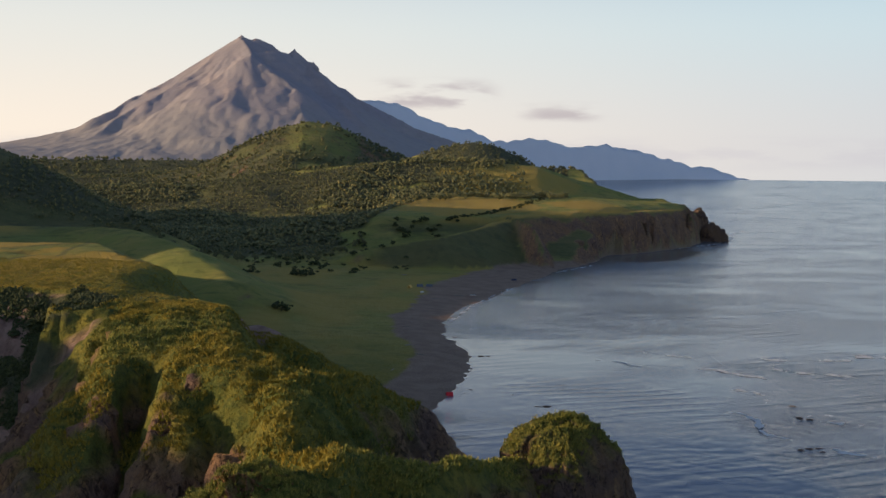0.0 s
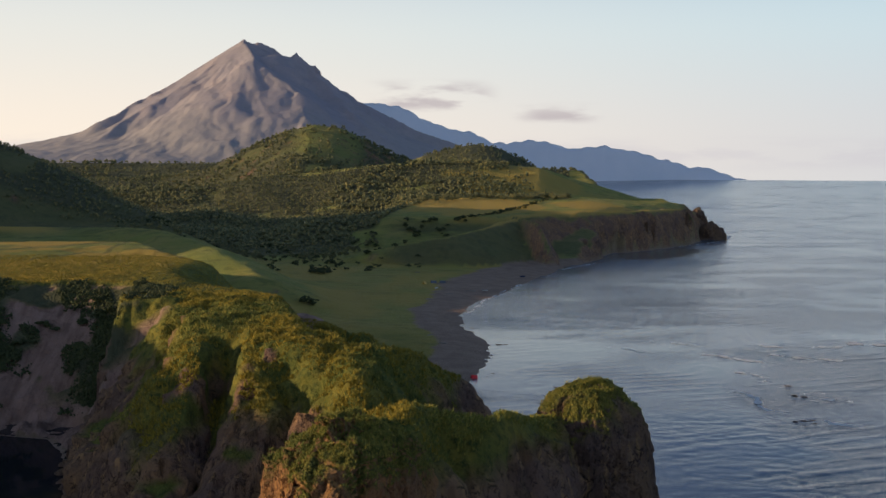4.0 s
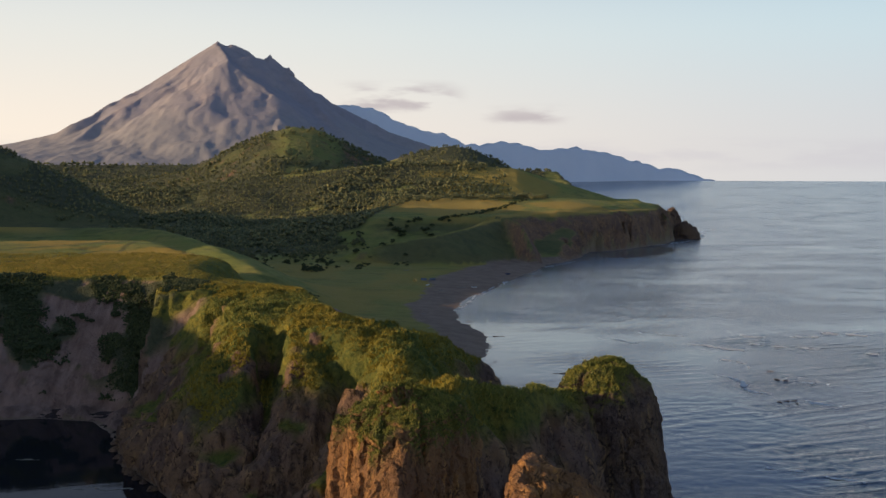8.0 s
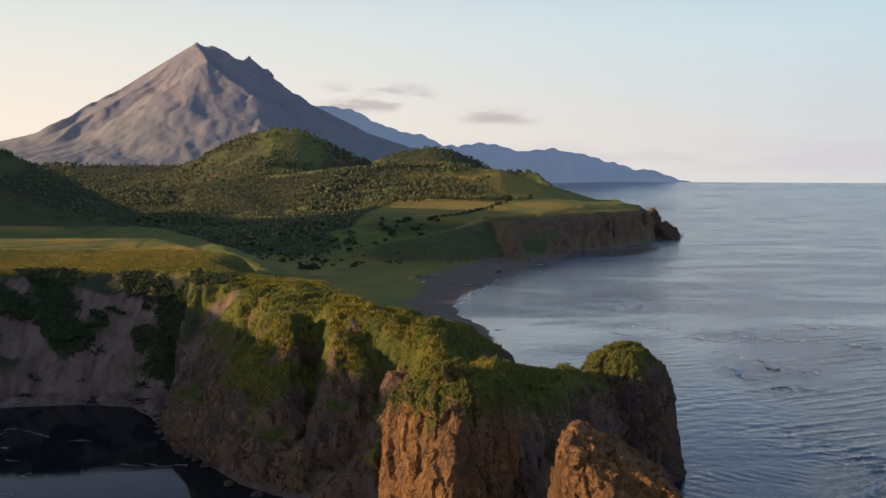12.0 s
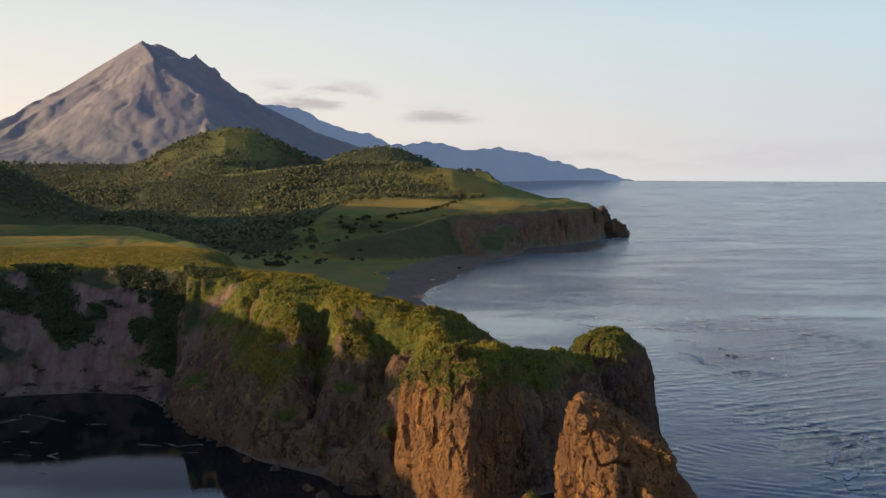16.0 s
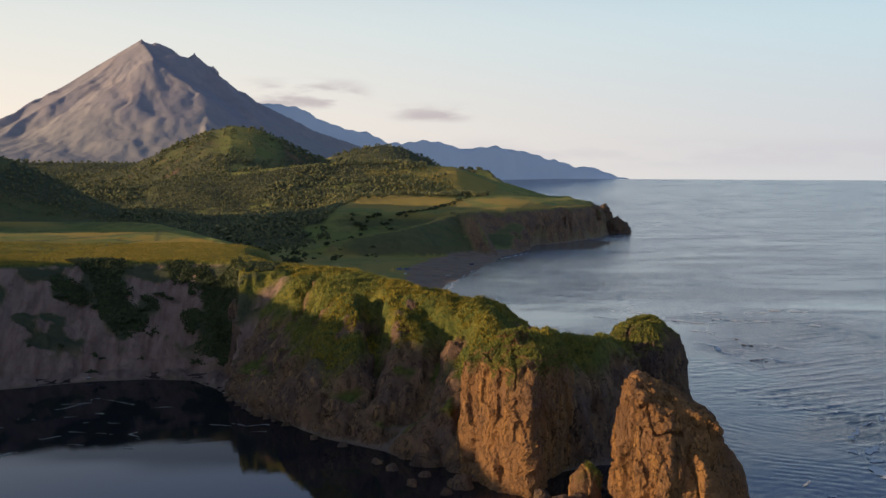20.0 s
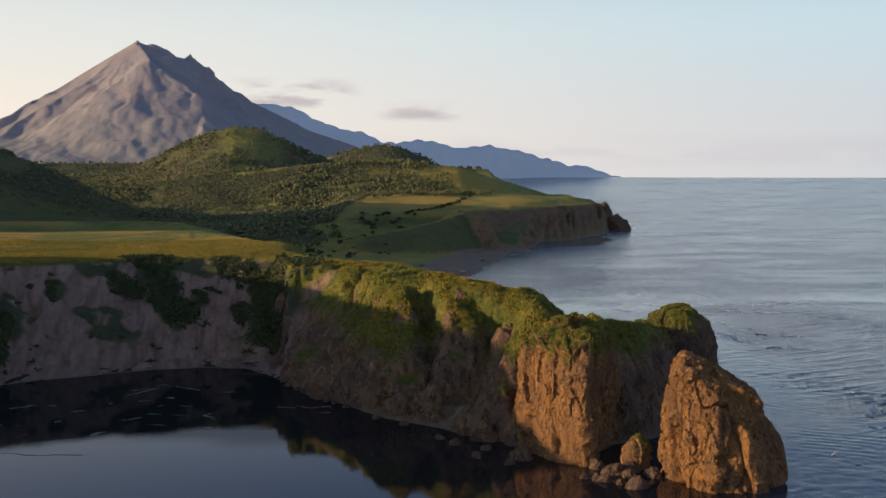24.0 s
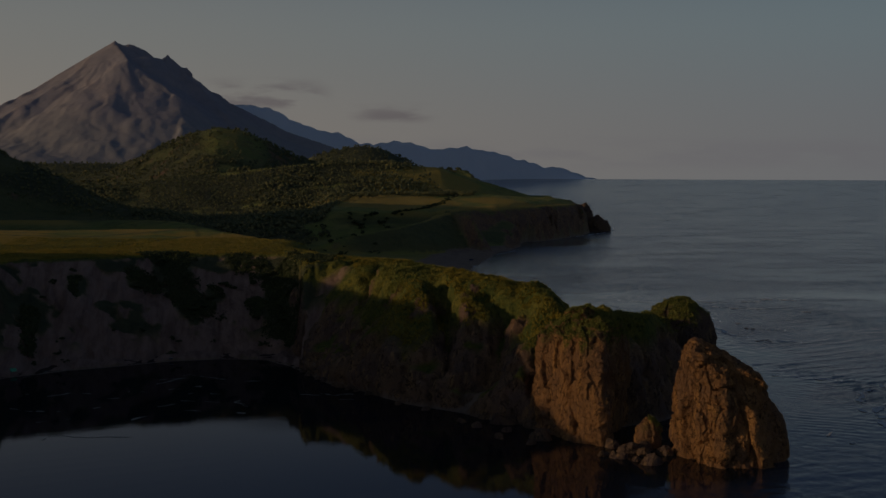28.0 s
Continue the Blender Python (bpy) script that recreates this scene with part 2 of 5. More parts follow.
def rock_colours(n, pale=(1.0, 1.0, 1.0)):
    """Weathered volcanic conglomerate: brown, ochre and grey, streaked downwards."""
    big = n.noise(0.06, 5, 0.6)
    streak = n.noise(0.35, 4, 0.6, n.scaled(n.place(), (1, 1, 0.18)))
    fine = n.noise(1.1, 6, 0.72)
    c = n.mix(n.ramp(big, 0.35, 0.65), (0.44, 0.245, 0.105), (0.30, 0.18, 0.105))
    c = n.mix(n.ramp(streak, 0.5, 0.72), c, (0.62, 0.345, 0.125))
    c = n.mix(n.ramp(fine, 0.52, 0.75), c, (0.16, 0.105, 0.08))
    vein = n.noise(0.28, 4, 0.6, n.scaled(n.place(), (1, 1, 0.55)), 0.6)
    crack = n.math("MULTIPLY", n.ramp(n.math("ABSOLUTE", n.math("SUBTRACT", vein, 0.5)), 0.0, 0.04, 1.0, 0.0), n.ramp(streak, 0.35, 0.6))
    c = n.mix(n.math("MULTIPLY", crack, 0.85), c, (0.075, 0.05, 0.035))
    pit = n.ramp(n.noise(0.9, 3, 0.5), 0.64, 0.72)
    c = n.mix(n.math("MULTIPLY", pit, 0.7), c, (0.09, 0.06, 0.04))
    return n.mix(1.0, c, pale, "MULTIPLY"), n.math("SUBTRACT", fine, n.math("ADD", n.math("MULTIPLY", crack, 0.6), n.math("MULTIPLY", pit, 0.4)))


def grass_colours(n):
    tall = n.noise(0.05, 4, 0.6)
    clump = n.noise(0.45, 5, 0.65)
    blade = n.noise(3.0, 3, 0.6)
    c = n.mix(n.ramp(tall, 0.38, 0.62), (0.13, 0.155, 0.038), (0.25, 0.225, 0.048))
    c = n.mix(n.ramp(clump, 0.42, 0.7), c, (0.062, 0.090, 0.030))
    c = n.mix(n.ramp(blade, 0.5, 0.8, 0, 0.6), c, (0.30, 0.25, 0.065))
    return c, n.math("ADD", clump, n.math("MULTIPLY", blade, 0.35))


def make_ground():
    n = Nodes("ground_cover")
    grass, grass_h = grass_colours(n)
    # same stone as the crag, with shade put into its bluer tint
    rock, rock_h = rock_colours(n, (0.70, 0.77, 1.05))
    dry_n = n.noise(0.09, 5, 0.65, n.scaled(n.place(), (1, 0.6, 1)))
    dry = n.mix(n.ramp(dry_n, 0.35, 0.7), (0.40, 0.275, 0.04), (0.22, 0.18, 0.022))
    sand_n = n.noise(0.22, 6, 0.65, n.scaled(n.place(), (1, 0.22, 0.22)))
    sand = n.mix(n.ramp(sand_n, 0.35, 0.7), (0.42, 0.285, 0.24), (0.26, 0.168, 0.14))
    beach_n = n.noise(0.08, 6, 0.6)
    beach = n.mix(n.ramp(beach_n, 0.35, 0.7), (0.27, 0.198, 0.16), (0.35, 0.265, 0.21))
    clumps_n = n.noise(0.35, 4, 0.7)
    wood_n = n.noise(0.12, 4, 0.6)
    # woodland ground paled, with mid-distance haze in its colour
    wood = n.mix(n.ramp(wood_n, 0.35, 0.65), (0.085, 0.098, 0.060), (0.115, 0.122, 0.070))
    c = n.mix(n.attribute("dry"), grass, dry)
    streaks = n.noise(0.09, 6, 0.68, n.scaled(n.place(), (0.45, 1, 1)), 0.8)
    # grass farther off is lightened: haze put into its colour
    hazed_grass = n.mix(n.ramp(n.noise(0.02, 5, 0.6), 0.35, 0.65), (0.26, 0.30, 0.085), (0.36, 0.33, 0.105))
    hazed_grass = n.mix(n.ramp(streaks, 0.46, 0.68), hazed_grass, (0.165, 0.195, 0.065))
    hazed_grass = n.mix(n.ramp(clumps_n, 0.55, 0.75, 0, 0.6), hazed_grass, (0.38, 0.31, 0.10))
    c = n.mix(n.attribute("far"), c, n.mix(n.attribute("dry"), hazed_grass, (0.44, 0.33, 0.09)))
    c = n.mix(n.attribute("wood"), c, wood)
    c = n.mix(n.attribute("beach"), c, beach)
    c = n.mix(n.attribute("sand"), c, sand)
    c = n.mix(n.attribute("rock"), c, rock)
    height = n.math("ADD", grass_h, rock_h)
    return n.finish(c, 0.92, n.bump(height, 0.9, 1.4), 0.15)


def make_rock(name="cliff_rock", pale=(1.0, 1.0, 1.0)):
    n = Nodes(name)
    rock, rock_h = rock_colours(n, pale)
    grass, grass_h = grass_colours(n)
    c = n.mix(n.attribute("grass"), rock, grass)
    pits = n.noise(0.55, 5, 0.7)
    height = n.math("ADD", n.math("ADD", rock_h, n.math("MULTIPLY", pits, 1.5)), grass_h)
    return n.finish(c, 0.9, n.bump(height, 1.0, 1.2), 0.2)


def make_water():
    n = Nodes("sea_water")
    p = n.place()
    calm, far = n.attribute("calm"), n.attribute("far")
    swell = n.noise(0.035, 3, 0.5, n.scaled(p, (0.8, 1.2, 1)), 1.0)
    chop = n.noise(0.24, 5, 0.64, n.scaled(p, (0.75, 1.25, 1)), 1.6)
    ripple = n.noise(1.0, 4, 0.65, n.scaled(p, (0.7, 1.3, 1)), 0.8)
    slick = n.ramp(n.noise(0.006, 6, 0.62, n.scaled(p, (0.7, 1.5, 1)), 1.8), 0.36, 0.64, 0.25, 1.2)
    # wave trains that bend round the rocks
    train = n.add("TexWave")
    train.bands_direction = "DIAGONAL"
    n.link(n.scaled(p, (-0.45, 1.1, 0)), train.inputs["Vector"])
    train.inputs["Scale"].default_value, train.inputs["Distortion"].default_value = 0.045, 9.0
    train.inputs["Detail"].default_value, train.inputs["Detail Scale"].default_value = 3.0, 0.35
    crest = n.math("MULTIPLY", n.ramp(train.outputs["Fac"], 0.55, 1.0), n.ramp(n.noise(0.011, 3, 0.5), 0.45, 0.62))
    h = n.math("ADD", n.math("MULTIPLY", swell, 0.6), n.math("ADD", chop, n.math("MULTIPLY", ripple, 0.5)))
    h = n.math("ADD", h, n.math("MULTIPLY", crest, 1.1))
    rough = n.math("MULTIPLY", n.math("SUBTRACT", 1.0, calm), slick)
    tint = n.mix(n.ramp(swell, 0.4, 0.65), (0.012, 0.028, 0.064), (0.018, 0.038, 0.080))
    # distance haze put into the water colour: paler farther out
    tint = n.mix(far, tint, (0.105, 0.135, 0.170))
    # near-black tint: the cliffs' dark reflection put into the bay's colour
    tint = n.mix(n.attribute("kelp"), tint, (0.010, 0.013, 0.020))
    # brown kelp patches inside that dark area
    kelp = n.math("MULTIPLY", n.attribute("kelp"), n.ramp(n.noise(0.11, 5, 0.65, None, 1.5), 0.5, 0.66, 0, 0.5))
    tint = n.mix(kelp, tint, (0.040, 0.034, 0.014))
    normal = n.bump(h, n.math("ADD", n.math("MULTIPLY", rough, 0.5), 0.006), 1.0)
    n.shader.inputs["IOR"].default_value = 1.33
    gloss = n.math("ADD", n.math("ADD", n.math("MULTIPLY", kelp, 0.05), 0.012), n.math("MULTIPLY", n.math("MULTIPLY", far, 0.11), n.math("SUBTRACT", 1.2, n.math("MULTIPLY", calm, 0.9))))
    material = n.finish(tint, gloss, normal, 0.5)
    # specular lowered so the painted dark reflection stays dark
    n.link(n.math("SUBTRACT", 0.42, n.math("ADD", n.math("MULTIPLY", n.attribute("weed"), 0.22), n.math("MULTIPLY", n.attribute("kelp"), 0.15))), n.shader.inputs["Specular IOR Level"])
    return material


def make_lava():
    n = Nodes("hazed_volcano_slope")
    gully = n.noise(0.010, 5, 0.6, n.scaled(n.place(), (1, 0.5, 0.35)))
    patch = n.noise(0.004, 5, 0.6)
    # mauve-grey colours with the haze of the distance mixed in
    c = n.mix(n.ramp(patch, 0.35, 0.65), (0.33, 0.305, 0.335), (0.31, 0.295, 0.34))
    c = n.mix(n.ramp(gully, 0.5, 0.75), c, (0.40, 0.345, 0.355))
    # lower slopes blend into an even grey of the same painted haze
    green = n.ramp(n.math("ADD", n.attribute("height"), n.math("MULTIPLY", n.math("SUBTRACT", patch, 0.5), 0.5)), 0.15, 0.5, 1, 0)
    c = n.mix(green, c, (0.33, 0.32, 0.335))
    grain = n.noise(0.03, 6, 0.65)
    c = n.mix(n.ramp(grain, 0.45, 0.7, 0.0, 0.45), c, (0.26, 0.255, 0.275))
    return n.finish(c, 0.95, n.bump(n.math("ADD", gully, n.math("MULTIPLY", grain, 0.8)), 0.22, 12.0), 0.1)


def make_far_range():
    n = Nodes("hazed_range_slope")
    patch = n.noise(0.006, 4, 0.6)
    # pale blue base colour stands in for the distance haze over the range
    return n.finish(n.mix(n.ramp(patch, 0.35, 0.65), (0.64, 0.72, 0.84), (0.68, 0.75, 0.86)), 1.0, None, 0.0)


# the grey copy of the cliff rock has shade tinted into it; boulders share it
GROUND, ROCK, SHADED_GREY_ROCK, WATER, LAVA, RANGE = make_ground(), make_rock("cliff_rock", (1.04, 0.98, 0.95)), make_rock("shaded_grey_rock", (0.56, 0.66, 0.98)), make_water(), make_lava(), make_far_range()


# meshes
def grid_mesh(name, xyz, material, attributes=()):
    """One mesh from an array of rows, columns and x, y, z."""
    rows, cols = xyz.shape[:2]
    index = np.arange(rows * cols).reshape(rows, cols)
    quads = np.stack([index[:-1, :-1], index[:-1, 1:], index[1:, 1:], index[1:, :-1]], -1).reshape(-1, 4)
    return quad_mesh(name, xyz.reshape(-1, 3), quads, material, [(k, v.ravel()) for k, v in attributes])


def quad_mesh(name, points, faces, material, attributes=(), smooth=True):
    mesh = bpy.data.meshes.new(name)
    sides = faces.shape[1]
    mesh.vertices.add(len(points)), mesh.loops.add(faces.size), mesh.polygons.add(len(faces))
    mesh.vertices.foreach_set("co", np.ascontiguousarray(points, np.float32).ravel())
    mesh.loops.foreach_set("vertex_index", np.ascontiguousarray(faces, np.int32).ravel())
    mesh.polygons.foreach_set("loop_start", np.arange(0, faces.size, sides, dtype=np.int32))
    mesh.polygons.foreach_set("loop_total", np.full(len(faces), sides, np.int32))
    mesh.polygons.foreach_set("use_smooth", np.full(len(faces), smooth))
    for key, values in attributes:
        layer = mesh.attributes.new(key, "FLOAT", "POINT")
        layer.data.foreach_set("value", np.ascontiguousarray(values, np.float32))
    mesh.update()
    mesh.validate()
    mesh.materials.append(material)
    return new(name, mesh)


# the plan: shore line, plateau, ridges, hills
BAY_SHORE = [
    (-330, -90), (-345, 60), (-338, 180), (-318, 290), (-282, 340), (-257, 357), (-232, 367), (-207, 379), (-182, 384),
    (-160, 378), (-149, 360), (-140, 335), (-130, 306), (-115, 284), (-106, 267), (-98, 252), (-87, 240), (-76, 230), (-66, 214), (-50, 200), (-36, 186), (-22, 196),
]
SEA_SHORE = [
    (-22, 196), (4, 210), (24, 232), (34, 252), (28, 284), (12, 302), (8, 318), (13, 335), (6, 356), (-8, 385), (-14, 430),
    (-8, 470), (5, 503), (15, 568), (16, 631), (6, 690), (5, 758), (19, 841), (59, 987), (113, 1140), (150, 1234), (200, 1380),
    (255, 1440), (322, 1545), (366, 1640), (384, 1730), (390, 1900), (300, 2500), (150, 3400), (100, 4600),
]
SHORE = BAY_SHORE + SEA_SHORE[1:] + [(-5200, 4600), (-5200, -90)]
NECK = [(-150, 470, 50, 30), (-104, 425, 50, 24), (-82, 350, 51, 18), (-64, 308, 50, 13), (-42, 292, 49.5, 11)]
SPUR = [(-70, 328, 50, 6), (-54, 344, 46, 4), (-41, 351, 42.5, 3), (-26, 358, 33, 3), (-14, 362, 22, 3)]
NOSE = [(-42, 300, 48.5, 9), (-24, 318, 43, 6), (-12, 330, 36, 5), (-3, 341, 30, 4)]
RIBS = [
    [(-112, 402, 50, 5), (-117, 390, 42, 3), (-117, 372, 34, 2), (-122, 352, 21, 2), (-130, 338, 8, 2)],
    [(-90, 332, 50.5, 5), (-87, 306, 47.5, 3), (-95, 294, 40, 3), (-107, 299, 27, 3), (-119, 310, 10, 2)],
    [(-87, 306, 47.5, 3), (-84, 284, 39.5, 3), (-87, 271, 23, 3), (-90, 262, 8, 3)],
    [(-92, 314, 46, 4), (-98, 299, 36, 5), (-101, 288, 25, 5), (-104, 279, 8, 4)],
    [(-70, 318, 50, 4), (-69, 297, 47.5, 3), (-65, 279, 42, 3), (-71, 263, 25, 3), (-77, 246, 8, 2)],
    [(-44, 300, 49, 5), (-36, 272, 47, 3), (-35, 256, 44.5, 3), (-42.5, 244, 36, 2), (-49, 232, 29, 2), (-56, 218, 19, 2)],
]
GULLIES = [
    ([(-152, 446), (-133, 408), (-137, 388), (-152, 396)], 6.0, 12),
    ([(-104, 376), (-99, 372), (-102, 360), (-110, 344)], 5.0, 6),
    ([(-78, 308), (-78, 292), (-79, 276), (-83, 260)], 6.0, 8),
    ([(-52, 274), (-55, 262), (-62, 250), (-68, 240)], 5.0, 9),
    ([(-10, 212), (-5, 234)], 24.0, 9),
]
CHUTE = [(-124, 396), (-129, 386), (-136, 373), (-143, 362)]
CUTS = [
    ([(-78.5, 301), (-77.5, 289), (-77, 274), (-81, 258)], 9.0, 7.5),
    ([(-50, 270), (-55, 257), (-62, 245)], 6.0, 7),
    ([(-101, 377), (-97, 369)], 5.0, 6),
    ([(-226, 640), (-190, 622), (-142, 588)], 1.8, 16),
    ([(-104, 330), (-110, 322), (-119, 322)], 5.0, 7),
]
OUTCROPS = [(-86, 287, 6), (-70, 276, 5), (-104, 350, 3), (-47, 257, 4), (-62, 288, 3), (-98, 315, 5)]
CRAG = [(-36, 262, 44, 3), (-30, 246, 41, 3), (-21, 231, 45.5, 5), (-28, 203, 45, 5), (-34, 192, 43, 4)]
SADDLE = [(-21, 231, 44, 4), (-2, 229, 42, 4), (12, 254, 37, 4), (22, 262, 38, 4)]
BACK_SPUR = [(-560, 1010, 54, 14), (-420, 985, 53, 12), (-345, 975, 53, 10), (-285, 950, 55, 9), (-250, 925, 54, 9), (-182, 835, 43, 8), (-143, 765, 31, 8), (-118, 715, 12, 6)]
DARK_HILL = [(-900, 1330, 250, 10), (-640, 1270, 175, 10), (-510, 1250, 133, 10), (-438, 1242, 101, 8), (-330, 1197, 54, 8), (-250, 1150, 22, 8), (-190, 1130, 0, 8), (-150, 1120, -40, 8)]
BROW = [(-130, 1135, 10, 2), (-60, 1150, 25, 3), (-5, 1160, 35, 4), (25, 1195, 40, 4), (77, 1290, 50, 6), (158, 1390, 53, 8), (244, 1474, 51, 9), (306, 1586, 50, 10), (346, 1646, 49, 8)]
PYRAMID = [(74, 1290, 50, 3), (94, 1222, 45, 1), (103, 1190, 18, 3), (107, 1172, 3, 4)]
HEADLAND = [(-120, 1420, 42, 40), (-60, 1410, 46, 45), (90, 1425, 52, 40), (200, 1620, 52, 50), (300, 1800, 55, 50), (352, 1850, 50, 20)]
WOODED_RIDGE = [(-900, 2010, 50, 30), (-560, 2010, 66, 30), (-420, 2010, 74, 30), (-330, 2010, 90, 30), (-260, 2010, 97, 30), (-92, 2000, 115, 30), (60, 1990, 117, 30), (153, 1980, 109, 25), (250, 1960, 80, 20), (330, 1940, 56, 15)]
ROUND_HILL = [(-620, 2430, 80, 10), (-507, 2420, 106, 10), (-400, 2400, 156, 10), (-331, 2390, 186, 12), (-279, 2385, 199, 12), (-226, 2385, 191, 12), (-168, 2390, 165, 10), (-110, 2400, 136, 10), (-20, 2420, 105, 10)]
EAST_HILL = [(-120, 2800, 120, 10), (-19, 2800, 150, 15), (63, 2800, 168, 20), (120, 2800, 163, 15), (200, 2790, 124, 10), (260, 2780, 90, 10)]
# unseen rim west of the bay, its heights set to shade slope and neck
WEST_SHADE_RIM = [(-470, -200, 20, 20), (-430, 20, 33, 20), (-428, 70, 48, 14), (-428, 115, 70, 14), (-428, 150, 80, 14), (-428, 180, 88, 14), (-428, 214, 103, 14), (-428, 260, 106, 14), (-428, 370, 99, 14), (-434, 425, 95, 14), (-450, 460, 76, 12), (-520, 490, 60, 20)]
# out-of-view hill added to throw shade over meadow, spur and dark hill
WEST_SHADE_HILL = [(-655, 815, 128, 15), (-650, 855, 150, 25), (-650, 1060, 155, 40), (-645, 1160, 195, 30), (-650, 1320, 205, 30)]


TRACK_A = [(-420, 650), (-349, 621), (-286, 612), (-258, 650), (-226, 700), (-190, 690)]
TRACK_B = [(-430, 690), (-385, 672), (-300, 640), (-250, 672), (-215, 730)]
TRACK_C = [(-286, 520), (-240, 560), (-215, 640), (-222, 720)]
SCAR_LINE = [(-142, 600), (-138, 640), (-128, 690)]


def wide_x(x, y):
    return x + 6 * noise2(x / 45, y / 45, 30)


def plateau_edge(y):
    return np.interp(y, (300, 360, 437, 525, 566, 620, 700, 800, 950), (-64, -80, -104, -128, -124, -150, -190, -240, -330))


def land(x, y):
    """Height of the ground and its cover at arrays of places."""
    wx = x + 5 * noise2(x / 37, y / 37, 3) + 1.6 * noise2(x / 9, y / 9, 4)
    wy = y + 5 * noise2(x / 41, y / 41, 5) + 1.6 * noise2(x / 10, y / 10, 6)
    nx, ny = x + 0.3 * (wx - x) + 0.8 * noise2(x / 6, y / 6, 7), y + 0.3 * (wy - y) + 0.8 * noise2(x / 6, y / 6, 8)
    far = step(300, 900, y)
    sx, sy = x + (wx - x) * (0.3 + far), y + (wy - y) * (0.3 + far)
    d = inside(sx, sy, SHORE)
    low = np.where(d < 0, np.maximum(0.12 * d, -8.0), 2.2 * step(0, 30, d) + 0.028 * np.clip(d - 30, 0, 200))
    low = low + np.where(d > 0, 0.043 * np.clip(y - 1150, 0, None), 0)
    low = low + step(20, 60, d) * (0.8 * noise2(x / 55, y / 55, 9) + 0.25 * noise2(x / 13, y / 13, 10)) + step(60, 300, d) * step(1300, 2200, y) * 9 * fbm2(x / 260, y / 260, 3, 11) + step(40, 200, d) * step(1330, 1450, y) * step(60, -80, x) * 8 * noise2((x + 0.5 * y) / 80, (y - 0.5 * x) / 170, 13)
    top = 51 + 3.2 * step(480, 660, y) + 2.5 * noise2(x / 120, y / 120, 12) * step(480, 600, y) - 14 * step(700, 790, y)
    east = wx - plateau_edge(y)
    table = top - (top - 3) * step(-22, 48, east) - 30 * step(38, 80, east)
    table = np.where((y > 330) & (y < 1150), table, -50)
    table = np.where(y < 400, np.minimum(table, 51 - 1.2 * (400 - y)), table)
    z = smooth_max(low, table, 6)
    z = smooth_max(z, ridge(nx, ny, NECK, 1.25, 4), 2.5)
    z = smooth_max(z, ridge(wx, wy, NOSE, 1.5, 5), 3)
    z = smooth_max(z, ridge(wx, wy, SPUR, 0.95, 4), 3)
    z = smooth_max(z, ridge(x, y, [(-77, 452, 39, 7), (-66, 430, 37.5, 7)], 0.6, 4), 2)
    for line, deep, wide in GULLIES:
        z = z - deep * step(wide, 0, along(nx, ny, line)) * step(8, 16, z) * step(53, 47, z)
    for rib in RIBS:
        z = smooth_max(z, ridge(nx, ny, rib, 1.2, 1.5), 1.0)
    for line, deep, wide in CUTS:
        z = z - deep * step(wide, 0.15 * wide, along(nx, ny, line)) * step(3, 14, z)
    z = smooth_max(z, ridge(wx, wy, CRAG, 2.3, 4), 3)
    z = smooth_max(z, ridge(wx, wy, SADDLE, 2.6, 3), 3)
    z = smooth_max(z, ridge(wx, wy, BACK_SPUR, 0.5, 20), 12)
    z = smooth_max(z, skyline(wx, wy, DARK_HILL, 0.42, 40), 14)
    z = smooth_max(z, ridge(wx, wy, HEADLAND, 0.27, 12), 5)
    z = smooth_max(z, ridge(wx, wy, BROW, 0.8, 7), 4)
    ramp = step(-120, -60, x) * step(230, 130, x - 0.25 * (y - 1400)) * step(1305, 1350, y) * step(1830, 1730, y)
    z = z + ramp * np.clip(47 + 0.036 * (y - 1340) + 0.8 * noise2(x / 30, y / 40, 74) - z, 0, None)
    z = smooth_max(z, ridge(x, y, PYRAMID, 1.7, 1.5), 1.5)
    z = smooth_max(z, skyline(wx, wy, WOODED_RIDGE, 0.32, 30) + step(1960, 1860, y) * step(120, 20, x) * 7 * noise2((x + 0.5 * y) / 70, (y - 0.5 * x) / 150, 14), 14)
    z = smooth_max(z, skyline(wx, wy, ROUND_HILL, 0.36, 25), 16)
    z = smooth_max(z, skyline(wx, wy, EAST_HILL, 0.33, 30), 14)
    z = smooth_max(z, ridge(wx, wy, WEST_SHADE_RIM, 0.7, 15), 8)
    z = smooth_max(z, ridge(wx, wy, WEST_SHADE_HILL, 1.3, 20), 8)
    side = (x + 137) * 0.488 - (y - 341) * 0.873 + 4 * noise2(x / 15, y / 15, 14)
    flank = step(51, 44, z) * step(6, 16, d) * step(-142, -128, x) * step(-30, -46, x - 0.25 * (y - 250)) * step(400, 370, y)
    z = z - flank * 5.0 * np.clip(noise2(side / 13, side * 0 + 0.3, 15) + 0.25 * noise2(side / 5, z / 14, 16), 0, None)
    lean = x + 0.4 * (y - 400)
    rill = step(0.3, 0.0, np.abs(noise2(lean / 30, y / 160, 77))) + 0.45 * step(0.25, 0.0, np.abs(noise2(lean / 11, y / 90, 78)))
    z = z - 5.5 * rill * step(5, 18, z) * step(52, 44, z) * step(-146, -160, x) * step(-345, -325, x) * step(350, 370, y) * step(490, 470, y)
    humps = step(-132, -116, x) * step(445, 410, y) * step(18, 34, z) * step(60, 40, x)
    z = z + humps * (1.3 * noise2((x + 0.5 * y) / 15, (y - 0.5 * x) / 30, 17) + 0.9 * noise2((x + 0.5 * y) / 7, (y - 0.5 * x) / 14, 18))
    # the shore cuts cliffs into all of this
    bay, open_sea = along(sx, sy, BAY_SHORE), along(sx, sy, SEA_SHORE)
